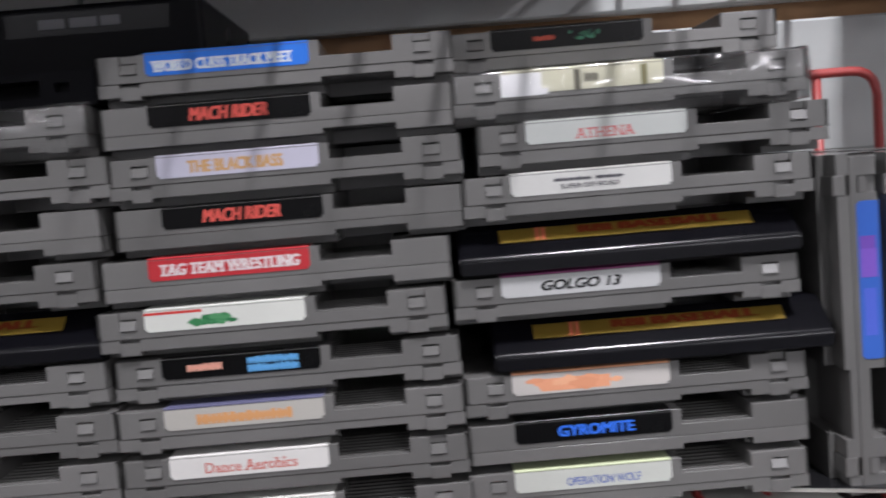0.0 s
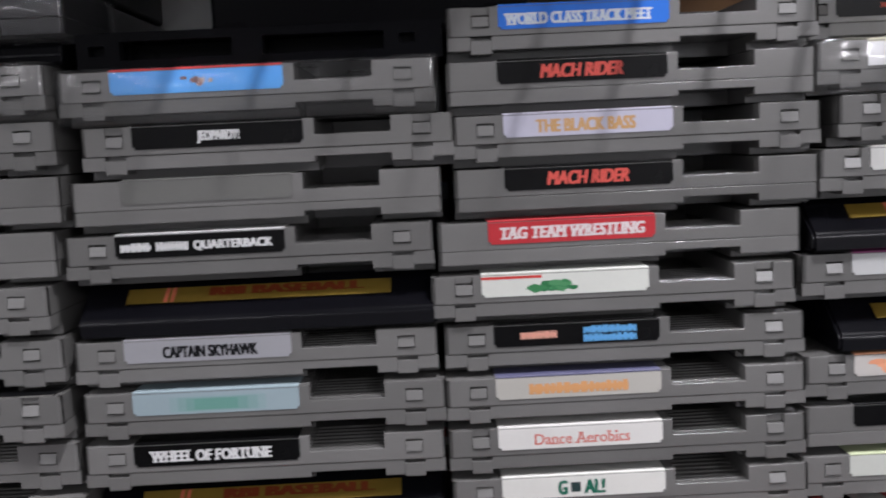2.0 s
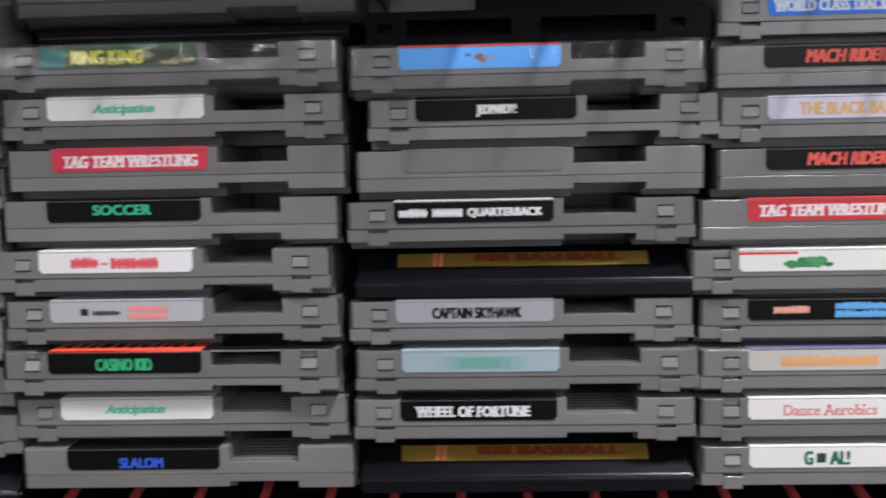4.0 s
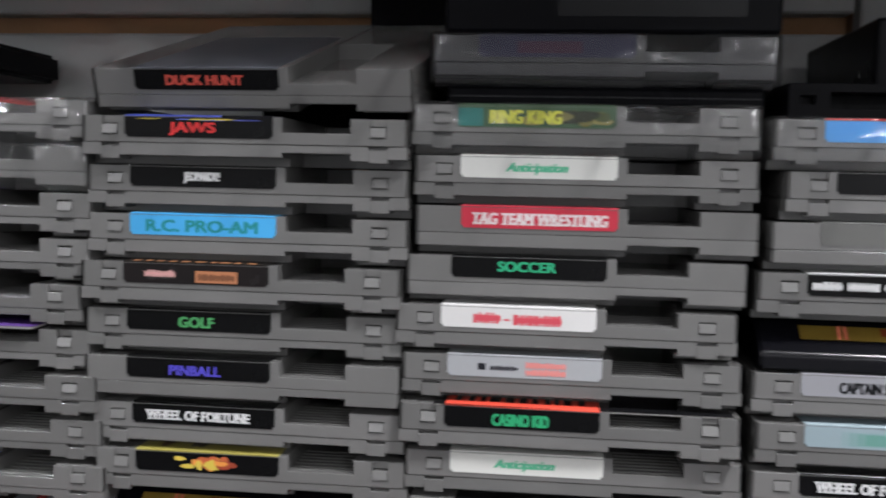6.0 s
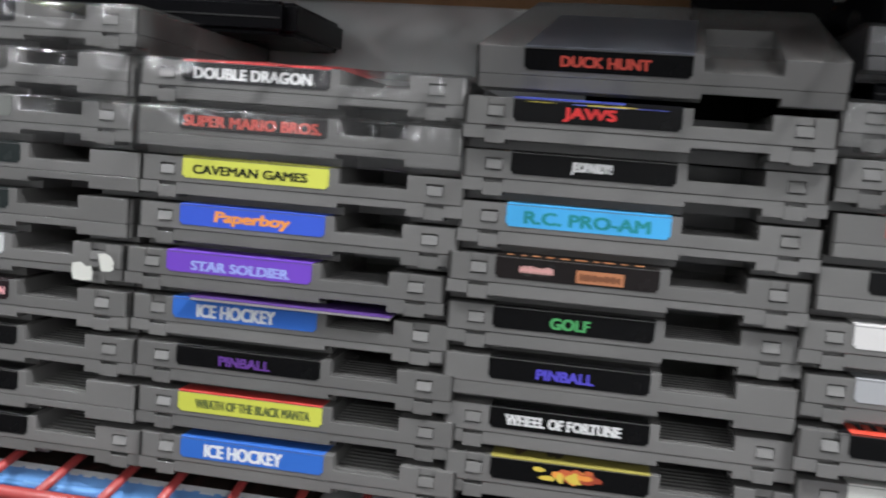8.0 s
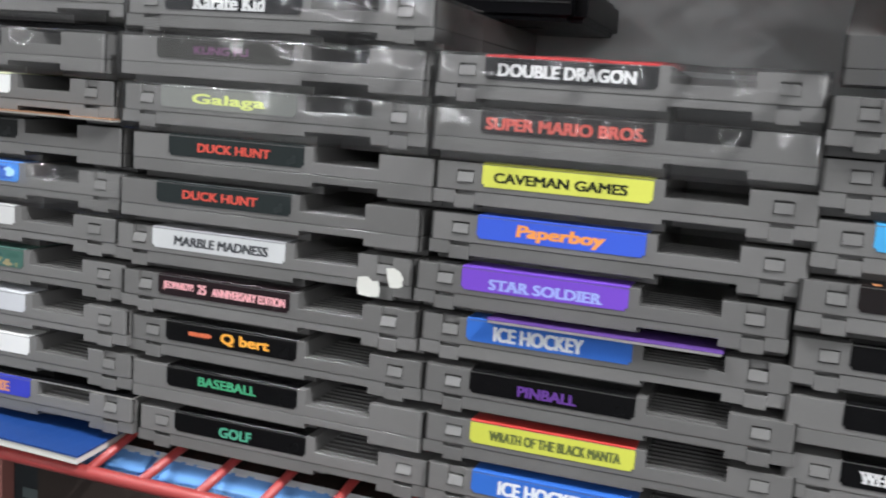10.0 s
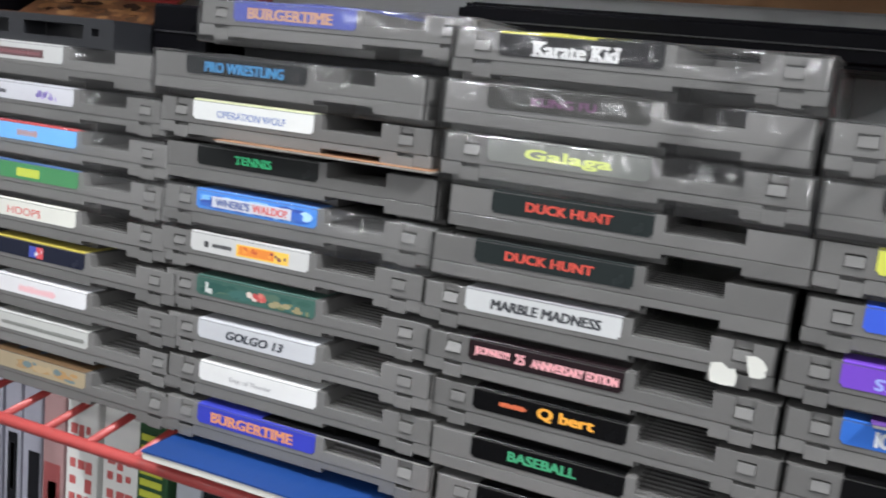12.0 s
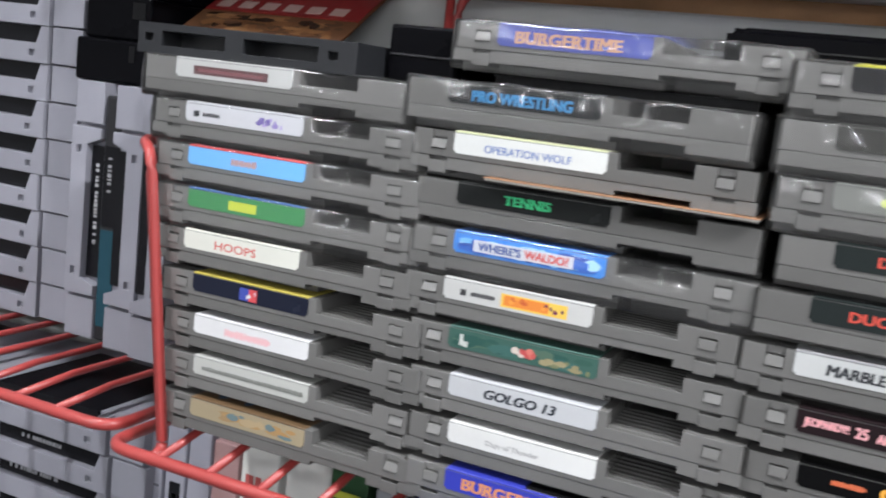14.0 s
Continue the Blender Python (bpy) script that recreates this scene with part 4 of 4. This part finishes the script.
def pale_meshes():
    def solid(x, y, z):
        side = x < 0.0215 or x > 0.1145
        if side:
            return y > 0.0012 and z > 0.0006
        if x < 0.0235 or x > 0.1125:
            return y > 0.006
        if z > 0.0106 and 0.0290 < x < 0.1070:
            return y > 0.0060
        if 0.0036 < z < 0.0070 and (0.0335 < x < 0.0375 or 0.0985 < x < 0.1025):
            return y > 0.002
        return True

    bm = cells([0, 0.0215, 0.0235, 0.0290, 0.0335, 0.0375, 0.0985, 0.1025, 0.1070, 0.1125, 0.1145, SW], [0, 0.0012, 0.002, 0.006, SD], [0, 0.0006, 0.0036, 0.0070, 0.0106, 0.0198], solid)
    for v in bm.verts:
        if v.co.z < 0.0107 and v.co.z > 0.0105 and v.co.y < 0.007:
            v.co.x += 0.0035 if abs(v.co.x - 0.0290) < 1e-5 else (-0.0035 if abs(v.co.x - 0.1070) < 1e-5 else 0.0)
    body = mesh_of(bm, "shell", LILAC)
    lab = mesh_of(box(bmesh.new(), 0.0330, 0.1030, 0.0040, 0.078, 0.0108, 0.0200), "label", paper((20, 20, 24)))
    return body, lab


PALE, PALE_LABEL = pale_meshes()


def pale_cartridge(m, ink=None, words="black label"):
    root = tagged(new("game_cartridge"), "pale lilac-grey plastic game cartridge, " + words, "game cartridge", "pale game cartridges")
    put("shell", PALE, root)
    lab = put("label", PALE_LABEL, root)
    if ink:
        u, u1, rgb = ink
        while u < u1:
            w = RNG2.uniform(0.012, 0.032)
            part("print", box(bmesh.new(), 0.034 + 0.068 * u, 0.034 + 0.068 * min(u + w, u1), 0.0037, 0.0041, 0.0142, 0.0163), paper(rgb), lab)
            u += w + RNG2.choice((0.008, 0.010, 0.012, 0.035))
    root.matrix_world = m
    return root


for k in range(9):
    pale_cartridge(Matrix.Translation((-1.1460 - SW + RNG.uniform(-0.002, 0.002), 0.086 - 0.002 * RNG.random(), 0.0121 + k * ST)))
    pale_cartridge(Matrix.Translation((-1.2850 - SW, 0.086, 0.0121 + k * ST)))
# out-of-view pale stock, added overhead to darken the wall on the left
for x in (-1.165, -1.025, -0.885, -0.745):
    for k in range(3):
        pale_cartridge(Matrix.Translation((x, 0.064, UPPER_Z + 0.0001 + k * ST)), None, "unseen on the upper rack, added to cast shade")
pale_cartridge(Matrix.Translation((-1.1372, 0.0745, 0.0121 + SW)) @ pose(0, 0, 0, 0, 90, 0), (.12, .75, (165, 165, 168)), "standing on edge")
pale_cartridge(Matrix.Translation((-1.1035 + ST, 0.068, 0.0121)) @ pose(0, 0, 0, 0, -90, 0), None, "standing on edge")
pale_cartridge(Matrix.Translation((-1.0828 + ST, 0.064, 0.0121)) @ pose(0, 0, 0, 0, -90, 0), None, "standing on edge")


def upright_case(x0, x1, y, z, high):
    """A dark case on end between pale cartridges, with a black title strip and a teal picture below it."""
    root = tagged(new("game_case"), "dark grey case on end with black strip and teal picture", "game case")
    part("shell", box(bmesh.new(), x0, x1, y, y + 0.066, z, z + high, 0.0012, 2), DARKGREY, root)
    strip = part("label", box(bmesh.new(), x0 + 0.0012, x1 - 0.0012, y - 0.0004, y + 0.001, z + 0.062, z + high - 0.026), paper((20, 20, 24)), root)
    part("picture", box(bmesh.new(), x0 + 0.0012, x1 - 0.0012, y - 0.0004, y + 0.001, z + 0.008, z + 0.060), paper((28, 70, 84)), root, "teal picture")
    rng, up = random.Random(12), z + 0.080
    while up < z + high - 0.032:
        tall = rng.uniform(0.0008, 0.0020)
        part("print", box(bmesh.new(), x0 + 0.0042, x0 + 0.0066, y - 0.0007, y - 0.0003, up, up + tall), paper((150, 150, 154)), strip)
        up += tall + rng.choice((0.0007, 0.0009, 0.0026))
    return root


upright_case(-1.1164, -1.1042, 0.0760, 0.0121, 0.1300)

# ---------------------------------------------------------------- lower rack and what stands in it
LOW = 0.012 - 0.2286
rack("red coated wire rack on the lower tier holding boxes", -1.62, 0.16, lambda x: LOW, -0.012, LOW - 0.006, [-1.60 + 0.0245 * i for i in range(72)], [])
for k in range(10):
    for x in (-1.188, -1.330, -1.472):
        ink = (RNG.uniform(.1, .3), RNG.uniform(.45, .8), (150, 150, 155))
        pale_cartridge(Matrix.Translation((x + RNG.uniform(-0.002, 0.002), 0.048 + RNG.uniform(-0.001, 0.002), LOW + 0.0001 + k * 0.0202)), ink, "black label, stacked flat")


def game_box(x0, x1, y0, top, rgb, marks, label):
    """An upright card box, spine to the front."""
    root = tagged(new("game_box"), label, "game box", "upright game boxes")
    part("carton", box(bmesh.new(), x0, x1, y0, 0.150, LOW + 0.0001, top, 0.0009, 2), paper(rgb, 0.3), root)
    for u0, u1, z0, z1, col in marks:
        part("print", box(bmesh.new(), x0 + u0 * (x1 - x0), x0 + u1 * (x1 - x0), y0 - 0.0003, y0 + 0.0005, z0, z1), paper(col), root)
    return root


PALE_RGB = (150, 150, 162)
FY, UP = 0.055, -0.006
game_box(-1.0620, -1.0465, FY, -0.014, PALE_RGB, [(.1, .9, -.045, -.044, (90, 90, 98))], "pale grey plastic game box")
game_box(-1.0445, -1.0325, FY, -0.010, PALE_RGB, [(.25, .80, -.12, -.040, (24, 24, 28)), (.42, .62, -.072, -.046, (185, 185, 185))], "pale grey game box with black spine panel")
game_box(-1.0310, -1.0180, FY, -0.010, PALE_RGB, [(.35, .95, -.12, -.047, (24, 24, 28))], "pale grey game box with black spine panel")
game_box(-1.0165, -1.0015, FY, -0.012, (165, 130, 130), [(.1, .85, -.12, -.050, (160, 80, 80)), (.3, .7, -.07, -.06, (190, 130, 130))], "narrow red-brown game box")
SPINE = random.Random(19)
red_a = []
for row in range(12):
    z = -0.024 - 0.0095 * row
    for u in (0.14, 0.40, 0.64):
        if SPINE.random() < 0.85:
            red_a.append((u, u + SPINE.uniform(0.10, 0.24), z - SPINE.uniform(0.003, 0.0075), z, (188, 88, 86)))
game_box(-1.0000, -0.9790, FY, UP, (212, 212, 208), red_a, "white game box with red spine print")
game_box(-0.9750, -0.9510, FY, UP, (216, 216, 212), [(u0, u1, z0 - .010, z1 - .010, c) for u0, u1, z0, z1, c in red_a], "white game box with red spine print")
marks = [(.10, .82, -.016 - .0058 * i - .0034, -.016 - .0058 * i, (190, 195, 50)) for i in range(16)]
game_box(-0.9490, -0.9300, FY - 0.004, UP, (45, 80, 50), marks, "dark green game box with yellow lettering")
game_box(-0.9280, -0.9130, FY, -0.012, (175, 180, 188), [(.4, .6, -.08, -.045, (50, 50, 55))], "silver-grey card game box")
game_box(-0.9115, -0.8950, FY, -0.016, (22, 24, 26), [], "plain black card game box")
game_box(-0.8935, -0.8800, FY - 0.006, -0.014, (175, 115, 105), [(.1, .9, -.12, -.06, (60, 30, 30))], "salmon pink game box")
game_box(-0.8785, -0.8180, FY, -0.018, (40, 44, 46), [(.1, .9, -.05, -.045, (80, 90, 90)), (.1, .9, -.065, -.060, (80, 90, 90))], "dark grey game box with pale lines")

for x0, x1, top, rgb in ((-0.5540, -0.4380, -0.012, (24, 25, 28)), (-0.4360, -0.3160, -0.010, (30, 30, 33)), (-0.3140, -0.2050, -0.013, (22, 22, 24)),
                         (-0.2030, -0.0900, -0.011, (34, 30, 30)), (-0.0880, 0.0250, -0.012, (24, 25, 28)), (0.0270, 0.1500, -0.010, (26, 26, 30))):
    game_box(x0, x1, 0.026, top, rgb, [(.06, .94, -.034, -.032, (60, 60, 64))], "plain black card game box on the lower rack")
game_box(-0.5870, -0.5680, 0.003, 0.0035, (208, 210, 212), [(.2, .8, -.012, -.004, (150, 160, 175))], "white card game box")


def slope_box():
    """A big box whose printed lid slopes up to the back, under the rack wires."""
    root = tagged(new("game_box"), "picture box with a sky blue sloping lid under the wires", "game box", "boxes under the rack")
    x0, x1, ya, za, yb, zb = -0.8150, -0.5890, 0.000, -0.0010, 0.0135, 0.0066
    bm = bmesh.new()
    prof = [(ya, LOW + 0.0001), (ya, za), (yb, zb), (0.147, zb), (0.147, LOW + 0.0001)]
    rings = [[bm.verts.new((x, y, z)) for y, z in prof] for x in (x0, x1)]
    for i in range(5):
        bm.faces.new((rings[0][i], rings[0][(i + 1) % 5], rings[1][(i + 1) % 5], rings[1][i]))
    bm.faces.new(rings[0])
    bm.faces.new(rings[1][::-1])
    bmesh.ops.recalc_face_normals(bm, faces=bm.faces)
    part("carton", bm, paper((52, 44, 40), 0.4), root, "dark brown carton")
    up = Vector((0, yb - ya, zb - za))
    n = Vector((0, -(zb - za), yb - ya)).normalized()

    def sheet(name, u0, u1, v0, v1, off, rgb, label="", corner=0.0):
        bm = bmesh.new()
        pts = []
        for u, v, cu, cv in ((u0, v0, 1, 1), (u1, v0, -1, 1), (u1, v1, -1, -1), (u0, v1, 1, -1)):
            for k in range(5 if corner else 1):
                turn = k * math.pi / 8
                du, dv = (corner * (1 - math.sin(turn)), corner * (1 - math.cos(turn))) if (cu * cv > 0) else (corner * (1 - math.cos(turn)), corner * (1 - math.sin(turn)))
                pts.append(Vector((u + cu * du, ya, za)) + up * 0 + Vector((0, up.y, up.z)).normalized() * (v + cv * dv) + n * off)
        bm.faces.new([bm.verts.new(p) for p in pts])
        part(name, bm, paper(rgb), root, label)

    length = up.length
    sheet("border", x0 + 0.001, x1 - 0.001, 0.0002, length - 0.0002, 0.00015, (190, 195, 198), "pale border of the lid")
    for a, b in ((x0 + 0.004, -0.7655), (-0.7625, x1 - 0.004)):
        sheet("cover", a, b, 0.0014, length - 0.0001, 0.0003, (92, 148, 210), "sky blue printed cover", 0.0025)
    rng = random.Random(12)
    x = x0 + 0.006
    while x < x1 - 0.014:
        w = rng.uniform(0.003, 0.009)
        v = 0.0120 + rng.uniform(-0.0003, 0.0003)
        sheet("lettering", x, x + w, v, v + rng.uniform(0.0008, 0.0016), 0.0004, (215, 218, 225))
        x += w + rng.uniform(0.001, 0.003)
    for u0, u1, v0, v1 in ((-0.700, -0.668, 0.004, 0.007), (-0.800, -0.780, 0.005, 0.008), (-0.735, -0.715, 0.003, 0.006)):
        sheet("print", u0, u1, v0, v1, 0.0004, (108, 160, 215), "", 0.001)


slope_box()


def sticker(points, x, y, z, label):
    """A torn scrap of white price sticker on a cartridge's end."""
    bm = bmesh.new()
    a = [bm.verts.new((x + u, y, z + v)) for u, v in points]
    b = [bm.verts.new((x + u, y - 0.0002, z + v)) for u, v in points]
    n = len(points)
    bm.faces.new(a[::-1])
    bm.faces.new(b)
    for i in range(n):
        bm.faces.new((a[i], a[(i + 1) % n], b[(i + 1) % n], b[i]))
    bmesh.ops.recalc_face_normals(bm, faces=bm.faces)
    return tagged(put("price_sticker", mesh_of(bm, "price_sticker", paper((222, 222, 214)))), label, "sticker", "torn price stickers")


z6 = COLUMNS[6][0] + 5 * COLUMNS[6][1] - 0.0173
sticker([(0, 0), (.004, -.0004), (.0076, 0), (.0079, .003), (.0070, .0056), (.0052, .0050), (.0030, .0066), (-.0004, .0060), (-.0007, .003)], -0.6790, -0.0006, z6 + 0.0030, "torn white price sticker on a cartridge corner")
sticker([(.0014, 0), (.0046, .0001), (.0062, .0010), (.0058, .0024), (.0064, .0034), (.0048, .0058), (.0026, .0068), (-.0002, .0064), (.0003, .0036)], -0.6690, -0.0006, z6 + 0.0068, "torn white price sticker on a cartridge corner")

for k in range(3):
    dark_slab(-1.1445 + 0.003 * k, -1.0960 - 0.002 * k, 0.081 + 0.003 * k, 0.1485 + 0.0221 * k, 0.062, 0.022, False)


def picture_sleeve(x0, x1, deep, thick):
    """A flat card sleeve with a brown picture and a red band with white marks, leaning up to the wall."""
    root = tagged(new("card_sleeve"), "flat card sleeve with brown picture and red price band", "card sleeve")
    part("board", box(bmesh.new(), x0, x1, 0.0, deep, 0.0, thick, 0.0005), paper((92, 60, 38)), root)
    rng = random.Random(31)
    tones = [(125, 86, 50), (100, 64, 38), (70, 46, 30), (140, 100, 62), (52, 36, 28), (112, 72, 40)]
    for i in range(80):
        w, d = rng.uniform(0.004, 0.020), rng.uniform(0.003, 0.008)
        x, y = rng.uniform(x0 + w / 2 + 0.002, x1 - w / 2 - 0.002), rng.uniform(0.001 + d / 2, deep * 0.36 - d / 2)
        bm = bmesh.new()
        bm.faces.new([bm.verts.new((x + w / 2 * rng.uniform(0.6, 1) * math.cos(k * math.pi / 4), y + d / 2 * rng.uniform(0.6, 1) * math.sin(k * math.pi / 4), thick + 0.00005 + 0.000004 * i)) for k in range(8)])
        part("print", bm, paper(tones[i % 6]), root)
    band = part("price_band", box(bmesh.new(), x0 + 0.001, x1 - 0.001, deep * 0.37, deep - 0.002, thick - 0.0002, thick + 0.0006), surface("red_card", (0.22, 0.018, 0.018), 0.4), root, "dim red band")
    for i in range(6):
        u = x0 + 0.006 + 0.014 * i
        part("price_mark", box(bmesh.new(), u, u + 0.009, deep * 0.42, deep * 0.54, thick + 0.0004, thick + 0.0008), paper((180, 150, 142)), band)
    root.matrix_world = pose(0, 0.098, TOP[8] + 0.0124, 32.0, 0, 0)


picture_sleeve(-1.0925, -0.9960, 0.066, 0.0016)

# a flat black case lying across the top of a stack
root = tagged(new("game_case"), "flat black plastic case lying across the top of a stack", "game case")
bm = box(bmesh.new(), -0.8120, -0.6240, 0.070, 0.1500, TOP[6] + 0.0002, TOP[6] + 0.0146)
bmesh.ops.bevel(bm, geom=[e for e in bm.edges if abs(e.verts[0].co.z - e.verts[1].co.z) > 0.005], offset=0.005, segments=4, affect="EDGES")
bmesh.ops.bevel(bm, geom=[e for e in bm.edges if abs(e.verts[0].co.z - e.verts[1].co.z) < 0.001], offset=0.0022, segments=3, affect="EDGES")
part("shell", bm, BLACK, root)
part("seam", box(bmesh.new(), -0.8060, -0.6300, 0.0694, 0.0702, TOP[6] + 0.0070, TOP[6] + 0.0075), surface("dark_spine", (0.012, 0.012, 0.013), 0.4), root)
